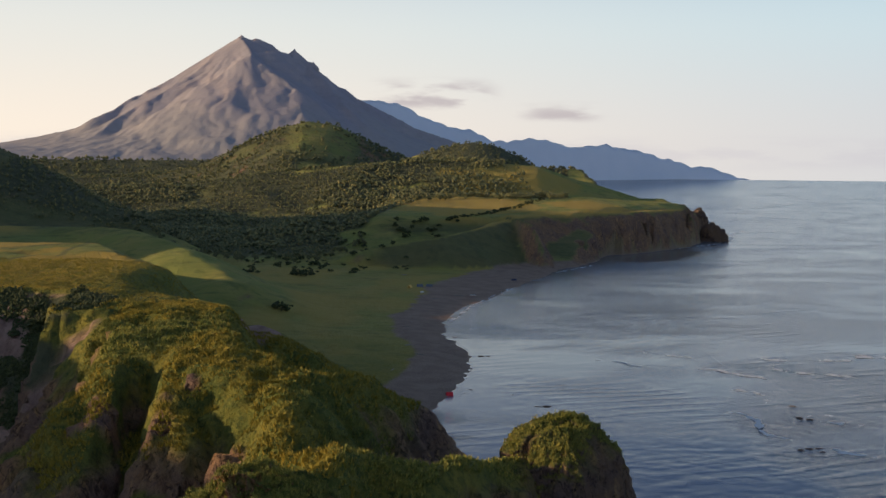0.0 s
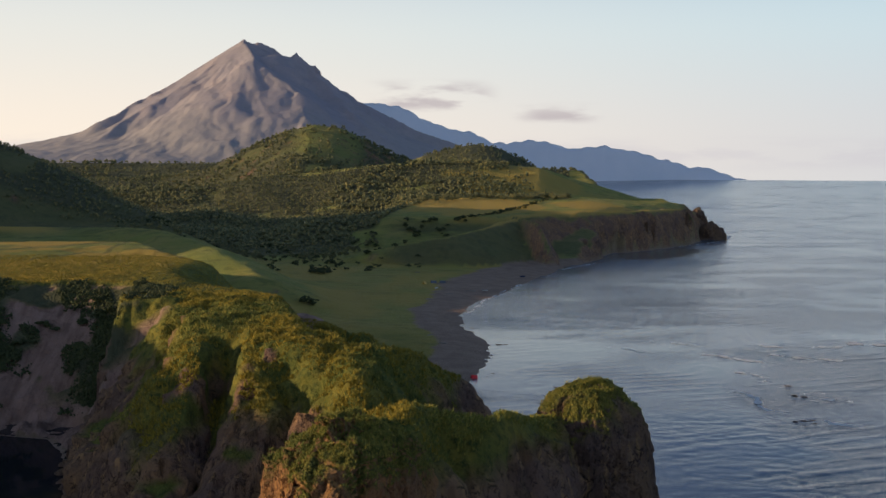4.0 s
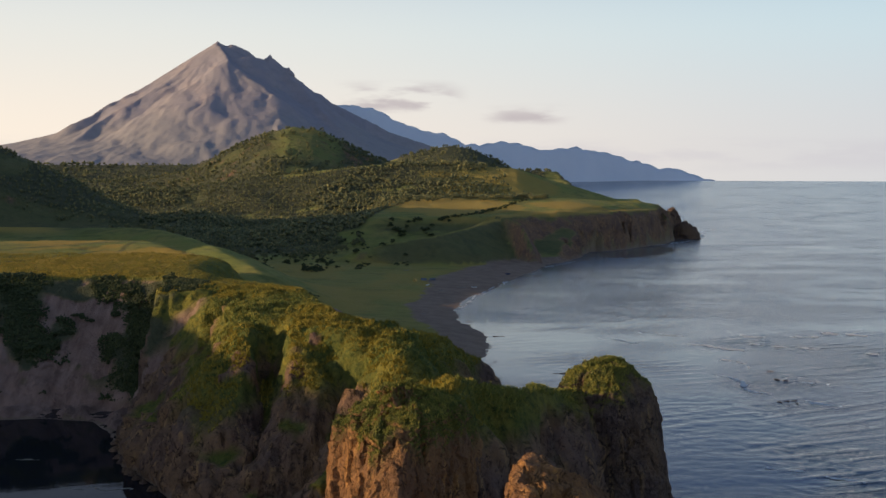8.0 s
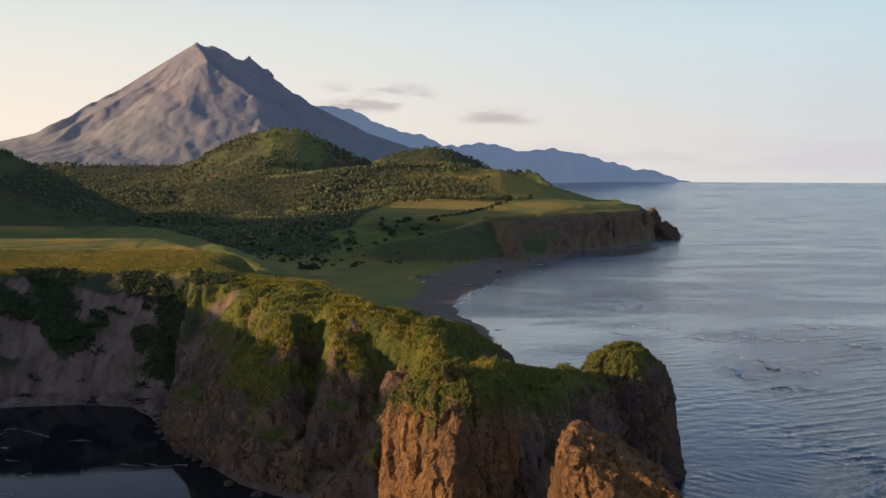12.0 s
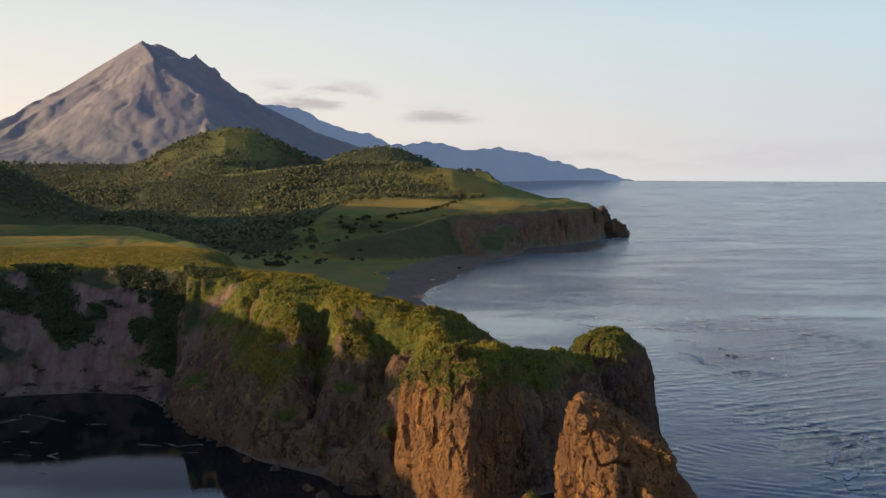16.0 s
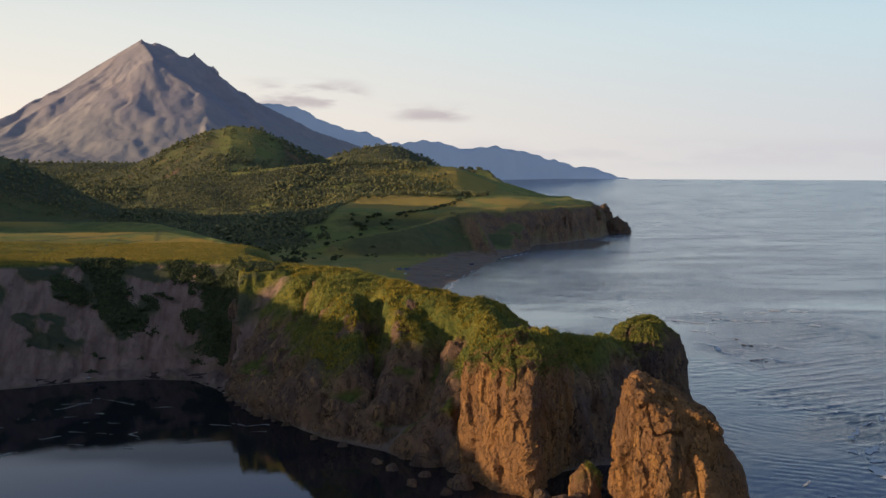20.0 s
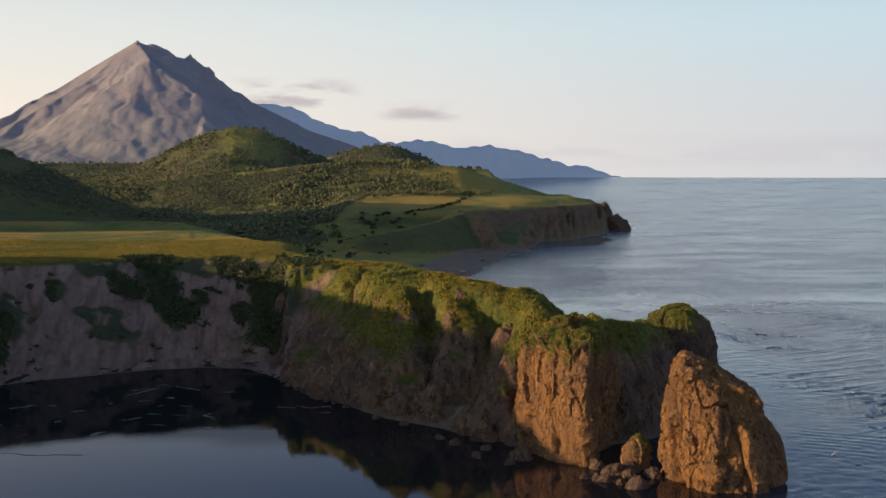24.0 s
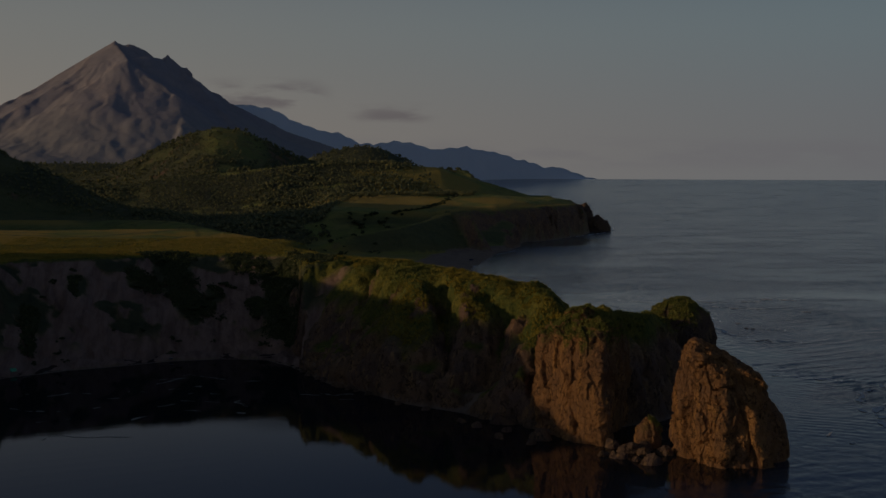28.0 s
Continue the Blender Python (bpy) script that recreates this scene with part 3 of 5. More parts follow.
    steep = 0.72 + 1.85 * step(-150, -122, x) + 0.3 * step(-80, -50, x) + 1.4 * step(430, 380, y) * step(-290, -318, x)
    cliff_a = 1.6 * step(0, 6, bay) + steep * np.clip(bay - np.where(x < -140, 19.0, 1.0), 0, None)
    steep = np.where(y > 1080, 9.0 * step(1180, 1100, y) + 0.8 + 2.9 * step(1230, 1390, y), np.where(y > 470, 9.0, 3.2 - 1.4 * step(290, 310, y)))
    run = 0.55 * x + 0.83 * y + 5 * noise2(x / 18, y / 18, 70)
    cleft = 10 * step(0.2, 0.0, np.abs(noise2(run / 34, run * 0 + 0.5, 71))) + 5 * step(0.16, 0.0, np.abs(noise2(run / 15, run * 0 + 0.5, 72)))
    cliff_b = 1.6 * step(0, 6, open_sea) + steep * np.clip(open_sea - 1 - cleft * step(1330, 1380, y) * step(4, 9, open_sea) + step(1180, 1260, y) * (3 + 6.0 * noise2(x / 15, y / 15, 19)), 0, None)
    cut = smooth_min(smooth_min(z, cliff_a, 2.0), cliff_b, 2.0)
    z = np.where(d > 0, np.maximum(cut, np.minimum(low, 2.5)), low)
    return z, d


def turf_relief(x, y):
    return (1.15 * fbm2(x / 4.5, y / 4.5, 3, 38, 0.6) + 0.9 * noise2(x / 13, y / 13, 37)) * (1 - 0.65 * step(400, 440, y))


def woods(x, y, z):
    """Share of tree cover: the valley forest, the dark hill and the flanks of the round hill."""
    edge = np.interp(x, (-500, -330, -130, -82, -58, -30, 20, 180, 260), (1130, 1150, 1185, 1330, 1500, 1660, 1710, 1730, 2400))
    w = step(-20, 40, y - edge + 35 * noise2(x / 60, y / 60, 81))
    w = w * (1 - step(70, 130, x + 40 * noise2(x / 70, y / 70, 82)) * step(1750, 1850, y) * step(2250, 2150, y))
    open_face = step(-330, -300, x + 0.25 * (y - 2300)) * step(-150, -190, x) * step(2120, 2220, y) * step(2420, 2400, y)
    w = w * (1 - 0.7 * open_face) * step(3300, 3100, y)
    return np.clip(w * step(-0.95, -0.55, fbm2(x / 80, y / 80, 3, 83)), 0, 1)


def spread(start, end, count):
    return np.linspace(start, end, count)


def build_ground():
    depth = np.concatenate([spread(240, 470, 70)[:-1], spread(470, 790, 380)[:-1], 790 * np.exp(np.linspace(0, math.log(3900 / 790), 470))])
    across = np.concatenate([spread(-2.2, -0.9, 30)[:-1], spread(-0.9, -0.62, 40)[:-1], spread(-0.62, 0.26, 480)])
    y = np.repeat((depth - 300)[:, None], len(across), 1)
    x = (depth - 0)[:, None] * across[None, :]
    z, d = land(x, y)
    p = np.stack([x, y, z], -1)
    normal = np.cross(np.gradient(p, axis=1), np.gradient(p, axis=0))
    normal /= np.linalg.norm(normal, axis=-1, keepdims=True) + 1e-9
    tilt = normal[..., 2]
    near = np.maximum(step(900, 500, y), 1.3 * step(1230, 1300, y) * step(2100, 2000, y))
    # cover
    rocky = step(0.80, 0.68, tilt + 0.12 * fbm2(x / 14, y / 14, 3, 21)) * (z > 0.5)
    bay_slope = step(6, -4, x + 153 - 0.68 * z + 6 * noise2(x / 12, y / 12, 22)) * step(500, 470, y) * (z < 50)
    scrub = step(0.15, 0.4, fbm2(x / 13, y / 13 + z / 30, 3, 27)) * step(5, 14, z)
    for bx, by, br in ((-150, 428, 15), (-143, 440, 12), (-216, 454, 11), (-202, 430, 9), (-233, 444, 7), (-190, 438, 6), (-262, 426, 6), (-282, 398, 8), (-146, 408, 8)):
        scrub = np.maximum(scrub, step(1.15, 0.8, np.hypot(x - bx, (y - by) * 0.8) / br + 0.35 * fbm2(x / 6, y / 6, 2, 33)))
    sand = step(0.93, 0.86, tilt) * bay_slope * (z > 0.8) * (1 - scrub) * step(49.5, 47.5, z) * (1 - step(-144, -138, x) * step(388, 396, y) * step(28, 33, z))
    rock = rocky * (1 - bay_slope) * np.where(y < 600, step(34, 20, z + 9 * fbm2(x / 14, y / 14, 3, 23)), 1)
    rock = np.maximum(rock, step(0.52, 0.36, tilt + 0.08 * fbm2(x / 9, y / 9, 2, 20)) * step(36, 29, z + 5 * fbm2(x / 10, y / 10, 2, 29)) * (y < 600) * (z > 0.5))
    for ox, oy, wide in OUTCROPS:
        rock = np.maximum(rock, step(1.1, 0.8, np.hypot(x - ox, y - oy) / wide + 0.5 * fbm2(x / 4, y / 4, 2, 39)))
    shore_width = np.interp(y, (0, 700, 860, 960, 1150, 1230, 1260), (33, 33, 40, 62, 66, 40, 20))
    beach = step(1.06, 0.94, (d + 3 * fbm2(x / 25, y / 25, 3, 24)) / shore_width) * step(7, 5, z)
    dry = step(-0.1, 0.25, fbm2(x / 60, y / 60, 3, 25) + 0.5) * step(44, 49, z) * step(0.90, 0.96, tilt) * step(1060, 1000, y) * step(-130, -170, x + 0.7 * np.clip(y - 680, 0, None)) * step(380, 450, y)
    field = np.maximum(step(1.05, 0.9, np.hypot((x - 25) / 100, (y - 1545) / 195) + 0.2 * fbm2(x / 50, y / 40, 3, 26)), step(1.05, 0.85, np.hypot((x - 205) / 70, (y - 1560) / 80) + 0.2 * fbm2(x / 50, y / 40, 3, 27)))
    field = np.maximum(field, 0.8 * step(1.1, 0.7, np.hypot((x - 120) / 130, (y - 1850) / 110) + 0.4 * fbm2(x / 50, y / 40, 3, 28)))
    rim = step(46, 26, along(x + 10 * noise2(x / 30, y / 30, 40), y - 14, [(v[0], v[1]) for v in BROW[3:8]])) * step(0.86, 0.95, tilt)
    dry = np.maximum(dry, np.maximum(field, rim) * step(36, 41, z))
    meadow = step(470, 540, y) * step(1210, 1120, y) * step(16, 9, z) * (0.22 + 0.55 * step(-0.4, 0.6, fbm2(x / 38, y / 70, 4, 76)))
    dry = np.maximum(dry, meadow)
    track = np.minimum(along(wide_x(x, y), y, TRACK_A), np.minimum(along(wide_x(x, y), y, TRACK_B), along(wide_x(x, y), y, TRACK_C)))
    dry = dry * (1 - 0.8 * step(3.2, 1.2, track))
    scar = step(13, 9, np.hypot((x + 71) * 1.3, (y - 441) * 0.55) + 3 * noise2(x / 5, y / 5, 29))
    scar = np.maximum(scar, step(2.6, 1.2, along(x + 2 * noise2(x / 8, y / 8, 28), y, SCAR_LINE)))
    sand = np.maximum(sand, scar)
    wood = np.maximum(0.55 * step(3.0, 1.2, track) * (z > 40) * (y < 800), np.maximum(np.maximum(woods(x, y, z), scrub * bay_slope * (z < 49)), 0.75 * step(-230, -330, x) * step(900, 1050, y)) * (1 - dry))
    chute = step(7, 3, along(x + 2 * noise2(x / 5, y / 9, 75), y, CHUTE)) * (z > 1) * step(33, 26, z)
    sand, rock, wood = np.maximum(sand, chute), rock * (1 - chute), wood * (1 - chute)
    # shade of the headland slopes painted as a darker ground colour
    brow_shade = 0.75 * step(-90, -50, x) * step(120, 90, x) * step(1110, 1130, y) * step(1340, 1310, y) * step(0.97, 0.92, tilt) * (z > 5)
    rock = rock * (1 - step(-90, -60, x) * step(88, 70, x) * step(1100, 1130, y) * step(1400, 1340, y))
    rock = np.maximum(rock, step(0.95, 0.87, tilt + 0.08 * fbm2(x / 20, y / 20, 3, 20)) * step(1215, 1245, y) * step(1700, 1660, y) * step(85, 60, d) * step(50, 46, z) * (z > 1))
    brow_shade = np.maximum(brow_shade, 0.7 * step(85, 60, d) * step(1215, 1245, y) * step(1700, 1660, y) * step(49, 45, z) * (z > 3))
    wood = np.maximum(wood, brow_shade * (1 - rock))
    strip = step(-128, -142, x) * step(3.8, 2.8, z) * (y < 470) * (z > 0.3)
    sand, beach = np.maximum(sand, strip), beach * (1 - strip)
    # weathered relief on the bare faces
    bare = np.clip(rock + 0.9 * sand * (1 - scar), 0, 1) * near * (1 + 0.5 * step(450, 420, y))
    bumps = np.zeros(x.shape)
    some = bare > 0.02
    bumps[some] = relief(x[some], y[some], z[some], 31)
    bumps = np.where(sand > rock, 0.4 * bumps + 1.3 * noise2(x / 3.2 + 0.8 * noise2(y / 12, x / 12, 36), y / 26, 34) + 1.2 * noise2(x / 8, y / 40, 35), bumps)
    turf = turf_relief(x, y) * near * (1 - beach) * step(15, 30, d)
    p = p + normal * (bumps * bare + turf * (1 - np.clip(bare, 0, 1)))[..., None]
    # "far" sets how much of the haze-lightened grass colour shows
    ob = grid_mesh("ground", p, GROUND, (("rock", rock), ("sand", sand), ("beach", beach), ("dry", dry), ("wood", wood), ("far", 0.9 * step(430, 720, y))))
    return tagged(ob, "green and golden grassland, sandy slopes and dark beach", "ground", kind="structure")


REEF = [(102, 235), (96, 263), (103, 326), (122, 400), (138, 500), (139, 600), (200, 640), (300, 620), (330, 500), (270, 330), (190, 240)]


def build_sea():
    rings = np.concatenate([[0.0], spread(30, 190, 12)[:-1], spread(190, 560, 270)[:-1], 560 * np.exp(np.linspace(0, math.log(1300 / 560), 170))[:-1], 1300 * np.exp(np.linspace(0, math.log(4750 / 1300), 50))])
    turn = np.radians(np.concatenate([spread(-90, 48, 70)[:-1], spread(48, 86, 440)[:-1], spread(86, 150, 60)[:-1], spread(150, 270, 50)]))
    r, a = np.meshgrid(rings, turn, indexing="ij")
    x, y = -70 + r * np.cos(a), -120 + r * np.sin(a)
    z = 73.4 * (np.clip(r - 2300, 0, None) / 2450) ** 1.6
    calm = np.maximum(step(-40, -75, x) * step(150, 180, y + 0.0 * x), 0)
    calm = np.maximum(calm, 0.9 * step(130, 40, np.hypot((x + 180), (y - 200)) - 100))
    calm = np.maximum(calm, 0.6 * step(150, 20, x - 0.10 * (y - 450)) * step(420, 520, y) * step(1330, 1150, y))
    calm = np.maximum(calm, step(-8, -40, x - 0.3 * (y - 150)) * step(0, 50, y) * step(420, 400, y))
    reef = step(-14, 14, inside(x, y, REEF) + 14 * fbm2(x / 40, y / 40, 3, 87))
    calm = np.maximum(calm, 0.78 * (1 - reef) * step(760, 600, y) * step(-20, 20, x))
    shelter = step(42, 26, along(x, y, [(-215, 300), (-120, 250), (-70, 190), (-40, 160), (-20, 136)]))
    calm = np.maximum(calm, shelter)
    calm = np.maximum(calm, 0.85 * step(60, 25, along(x, y, [(225, 1320), (290, 1430)])))
    kelp = np.maximum(step(230, 150, np.hypot((x + 215) * 0.8, y - 230)), step(36, 20, along(x, y, [(-215, 300), (-120, 250), (-70, 190), (-40, 160), (-15, 140)])))
    # part of the bay dulled to the outline of the cliffs' reflection
    weed = kelp * step(205, 232, y + 14 * noise2(x / 30, y / 30, 86))
    # real wavelets, rougher in drifting patches, with bent trains of longer waves
    patch = 0.35 + 1.1 * step(-0.25, 0.35, fbm2(x / 75, y / 120, 4, 78))
    phase = (0.55 * x - 0.83 * y) / 1.9 + 5.0 * fbm2(x / 60, y / 60, 3, 79)
    train = np.sin(phase) * step(0.05, 0.4, noise2(x / 48, y / 70, 80))
    wave = patch * (0.17 * fbm2(x / 5.5, y / 3.6, 3, 84, 0.6) + 0.10 * train) * (1 - calm) * step(1500, 900, r) * step(120, 200, r)
    wave = wave + 0.10 * noise2(x / 26, y / 17, 85) * (1 - calm) * step(1500, 900, r)
    arcs = np.sin(np.hypot(x - 128, y - 300) * 2 * math.pi / 5.5 + 2.5 * noise2(x / 30, y / 30, 88)) * step(66, 30, np.hypot(x - 72, (y - 222) * 0.8))
    arcs = arcs + 0.8 * np.sin(np.hypot(x - 40, y - 480) * 2 * math.pi / 6.0 + 2.5 * noise2(x / 40, y / 40, 89)) * step(60, 25, np.hypot(x - 100, (y - 395) * 0.7))
    z = z + wave + 0.045 * arcs * step(-0.2, 0.5, noise2(x / 16, y / 16, 90) + 0.5 * noise2(x / 6, y / 6, 91))
    # "far" is the share of painted haze, growing with distance
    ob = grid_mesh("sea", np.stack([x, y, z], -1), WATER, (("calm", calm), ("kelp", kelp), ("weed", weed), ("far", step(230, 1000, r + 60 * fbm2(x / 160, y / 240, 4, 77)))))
    return tagged(ob, "blue-grey sea with fine ripples under a pale sky", "water", kind="structure")


VOLCANO = [(-2400, 130), (-1668, 186), (-1483, 220), (-1312, 263), (-1248, 274), (-1209, 300), (-1108, 371), (-946, 474), (-796, 566), (-742, 598), (-711, 583), (-688, 590), (-653, 574), (-625, 562), (-589, 535), (-572, 533), (-546, 545), (-514, 520), (-497, 505), (-476, 498), (-453, 461), (-433, 452), (-384, 411), (-358, 405), (-316, 370), (-219, 324), (-89, 258), (98, 195), (247, 145), (420, 100)]
VOLCANO_SPURS = [
    [(-735, 4320, 580, 0), (-667, 4130, 505, 0), (-617, 4070, 464, 0), (-572, 4010, 426, 0), (-495, 3930, 368, 0), (-452, 3800, 285, 4), (-430, 3620, 190, 10)],
    [(-667, 4130, 505, 0), (-760, 4060, 430, 0), (-850, 3990, 352, 0), (-960, 3850, 255, 6)],
    [(-617, 4070, 464, 0), (-720, 3960, 378, 0), (-800, 3870, 300, 0), (-880, 3740, 215, 6)],
    [(-572, 4010, 426, 0), (-660, 3920, 346, 0), (-740, 3830, 274, 0), (-800, 3700, 195, 6)],
    [(-495, 3930, 368, 0), (-540, 3860, 322, 0), (-590, 3790, 275, 0), (-655, 3690, 215, 6)],
    [(-800, 4330, 550, 0), (-900, 4180, 442, 0), (-1010, 4020, 335, 0), (-1120, 3850, 232, 6)],
    [(-900, 4340, 498, 0), (-1040, 4180, 380, 0), (-1180, 4000, 272, 6)],
    [(-500, 4345, 500, 0), (-380, 4150, 375, 0), (-260, 3950, 262, 6)],
]


def build_volcano():
    x, y = np.meshgrid(np.linspace(-2000, 420, 420), np.linspace(3150, 4420, 210))
    px, py = -742, 4350
    blend = step(10, 160, py - y) + step(10, 60, y - py)
    wx, wy = x + blend * 14 * fbm2(x / 120, y / 120, 3, 41), y + blend * 14 * fbm2(x / 120, y / 120, 3, 44)
    xs, zs = [v[0] for v in VOLCANO], [v[1] for v in VOLCANO]
    r = np.hypot(wx - px, 1.15 * (wy - py))
    right = step(-0.9, 0.9, (wx - px) / (r + 1e-6))
    z = np.interp(px - r, xs, zs) * (1 - right) + np.interp(px + 1.1 * r, xs, zs) * right - 16
    for spur in VOLCANO_SPURS:
        z = smooth_max(z, ridge(wx, wy, spur, 0.62, 4), 14)
    turn = np.arctan2(wx - px, py - wy + 1.0)
    z = z + blend * step(40, 250, r) * (2 - 3.5 * np.abs(fbm2(turn / 0.09 + 0.6 * noise2(x / 90, y / 90, 53), r / 300, 3, 52)) + 1.8 * fbm2(x / 45, y / 60, 4, 47))
    z = np.maximum(z, np.interp(x, xs, zs) + 2.5 * fbm2(x / 14, x * 0 + 0.4, 3, 57) * step(-800, -700, x) - 0.75 * np.abs(y - py))
    z = 50 + (z - 50) * step(2950, 3600, y) - 330 * step(140, 400, x)
    thing = tagged(new("volcano"), "hazy mauve-grey volcanic cone with ragged summit and ribbed flanks", "volcano")
    thing.location = (-741, 4000, 90)
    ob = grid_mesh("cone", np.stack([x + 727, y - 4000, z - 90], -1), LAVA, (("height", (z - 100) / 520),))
    ob.parent = thing
    for tx, ty, tz, wide, name in ((-546, 4348, 549, 26, "pinnacle"), (-476, 4348, 501, 22, "pinnacle"), (-742, 4348, 600, 22, "summit_rock")):
        gx, gy = np.meshgrid(np.linspace(-wide, wide, 24), np.linspace(-wide, wide, 24))
        gz = tz - 1.2 * np.hypot(gx, gy) + 2.5 * fbm2((gx + tx) / 14, gy / 14, 3, 58)
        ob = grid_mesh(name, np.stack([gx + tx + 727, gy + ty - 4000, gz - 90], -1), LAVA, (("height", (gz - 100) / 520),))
        ob.parent = thing
    return thing


FAR_CREST = [(-300, 4560, 372, 0), (-249, 4560, 375, 0), (-142, 4560, 348, 0), (-53, 4560, 297, 0), (15, 4560, 274, 0), (102, 4560, 263, 0), (191, 4560, 221, 0), (250, 4560, 214, 0), (336, 4560, 232, 0), (420, 4550, 216, 0), (500, 4540, 198, 0), (560, 4530, 200, 0), (632, 4520, 207, 0), (770, 4490, 180, 0), (880, 4470, 147, 0), (955, 4450, 124, 0), (1010, 4440, 126, 0), (1060, 4430, 108, 0), (1125, 4420, 84, 0), (1250, 4400, 60, 0), (1400, 4380, 40, 0)]


def swung(x, y, z):
    """The same point of the skyline on a line that recedes eastwards."""
    far = 4400 + 0.14 * (x + 300)
    k = (far + 100) / (y + 100)
    return -43 + (x + 43) * k, far, 100 + (z - 100) * k, 0


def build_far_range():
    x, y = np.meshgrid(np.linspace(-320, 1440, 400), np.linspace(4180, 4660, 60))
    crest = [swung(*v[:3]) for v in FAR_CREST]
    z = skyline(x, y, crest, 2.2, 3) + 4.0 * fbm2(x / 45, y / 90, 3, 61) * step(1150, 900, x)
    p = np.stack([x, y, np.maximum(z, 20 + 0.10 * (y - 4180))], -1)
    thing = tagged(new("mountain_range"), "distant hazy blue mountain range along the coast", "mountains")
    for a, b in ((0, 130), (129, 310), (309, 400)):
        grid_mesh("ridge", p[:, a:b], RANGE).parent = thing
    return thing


build_ground()
build_sea()
build_volcano()
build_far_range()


# rocks
def part(name, ob, parent, label=""):
    """Makes ob, built in world places, a part of parent."""
    ob.name = name
    bpy.context.view_layer.update()
    ob.parent = parent
    ob.matrix_parent_inverse = Matrix.Translation(parent.location).inverted()
    return tagged(ob, label)


def base_at(name, place, label, category, group=""):
    ob = new(name)
    ob.location = place
    return tagged(ob, label, category, group)


def rock_points(centre, radii, levels, seed, lump=1.0, lean=(0, 0), rings=150, sides=260, tilt=(0, 0, 0), faces=0, planes=()):
    """Rows of points of a free-standing rock: radii by even steps round it (from +x, counter-clockwise), levels as height and share of the radius."""
    turn = np.linspace(0, 2 * math.pi, sides, endpoint=False)
    base = np.interp(turn, np.linspace(0, 2 * math.pi, len(radii) + 1), [*radii, radii[0]])
    width = max(1, sides // 40)
    base = sum(np.roll(base, k) for k in range(-width, width + 1)) / (2 * width + 1)
    hs, shares = [v[0] for v in levels], [v[1] for v in levels]
    length = np.concatenate([[0], np.cumsum(np.hypot(np.diff(hs), np.diff(shares) * base.mean()))])
    path = np.linspace(0, length[-1], rings)
    h, share = np.interp(path, length, hs), np.interp(path, length, shares)
    a, hh = np.meshgrid(turn, h)
    ss = np.repeat(share[:, None], sides, 1)
    rise = np.clip(hh / max(hs), 0, 1)
    x = centre[0] + np.cos(a) * base[None, :] * ss + lean[0] * rise
    y = centre[1] + np.sin(a) * base[None, :] * ss + lean[1] * rise
    hh = hh * (1 - np.clip(tilt[0] * (x - centre[0]) + tilt[1] * (y - centre[1]) + tilt[2], 0, 0.6) * rise)
    p = np.stack([x, y, hh], -1)
    if faces:
        p = facets(p, centre, base, max(hs), seed, faces, planes)
    x, y, hh = p[..., 0], p[..., 1], p[..., 2]
    n = ring_normals(p)
    return p + n * (lump * relief(x, y, hh, seed))[..., None]


def facets(p, centre, base, high, seed, count, planes=()):
    """Cuts plane faces into a rock and winding clefts down it."""
    rng = np.random.default_rng(seed)
    p = p.copy()
    mid = np.array([centre[0], centre[1], 0.0])
    for k in range(count):
        a = 2 * math.pi * (k + rng.uniform(-0.35, 0.35)) / count * 2.0
        up = rng.uniform(-0.04, 0.16) if k < count / 2 else rng.uniform(0.2, 0.7)
        n = np.array([math.cos(a), math.sin(a), up])
        n /= np.linalg.norm(n)
        reach = np.interp(a % (2 * math.pi), np.linspace(0, 2 * math.pi, len(base)), base)
        through_z = 0.35 * high if k < count / 2 else rng.uniform(0.6, 0.85) * high
        edge = reach * n[0] * math.cos(a) * rng.uniform(0.80, 0.97) + reach * n[1] * math.sin(a) * rng.uniform(0.80, 0.97) + through_z * n[2]
        over = np.clip((p - mid) @ n - edge, 0, None)
        p = p - 0.85 * over[..., None] * n
    for az, up, reach in planes:
        n = np.array([math.cos(radians(az)), math.sin(radians(az)), up])
        n /= np.linalg.norm(n)
        over = np.clip((p - mid) @ n - reach, 0, None)
        p = p - 0.92 * over[..., None] * n
    turn = np.arctan2(p[..., 1] - centre[1], p[..., 0] - centre[0])
    for k in range(5):
        a = rng.uniform(-math.pi, math.pi)
        wind = a + 0.5 * rng.uniform(-1, 1) * (p[..., 2] / high) + 0.10 * noise2(p[..., 2] / 6, p[..., 2] * 0 + k, seed)
        off = np.abs((turn - wind + math.pi) % (2 * math.pi) - math.pi)
        cleft = step(0.13, 0.0, off) * rng.uniform(1.2, 3.2) * step(0.0, 0.25, p[..., 2] / high + rng.uniform(-0.2, 0.3))
        p[..., :2] -= ((p[..., :2] - mid[:2]) / (np.hypot(p[..., 0] - mid[0], p[..., 1] - mid[1])[..., None] + 0.1)) * cleft[..., None]
    return p


def ring_normals(p):
    n = np.cross(np.gradient(np.concatenate([p[:, -1:], p, p[:, :1]], 1), axis=1)[:, 1:-1], np.gradient(p, axis=0))
    return n / (np.linalg.norm(n, axis=-1, keepdims=True) + 1e-9)


def ring_mesh(name, p, material, attributes=(), smooth=False):
    rings, sides = p.shape[:2]
    index = np.arange(rings * sides).reshape(rings, sides)
    nxt = np.roll(index, -1, 1)
    quads = np.stack([index[:-1], nxt[:-1], nxt[1:], index[1:]], -1).reshape(-1, 4)
    return quad_mesh(name, p.reshape(-1, 3), quads, material, [(k, v.ravel()) for k, v in attributes], smooth)


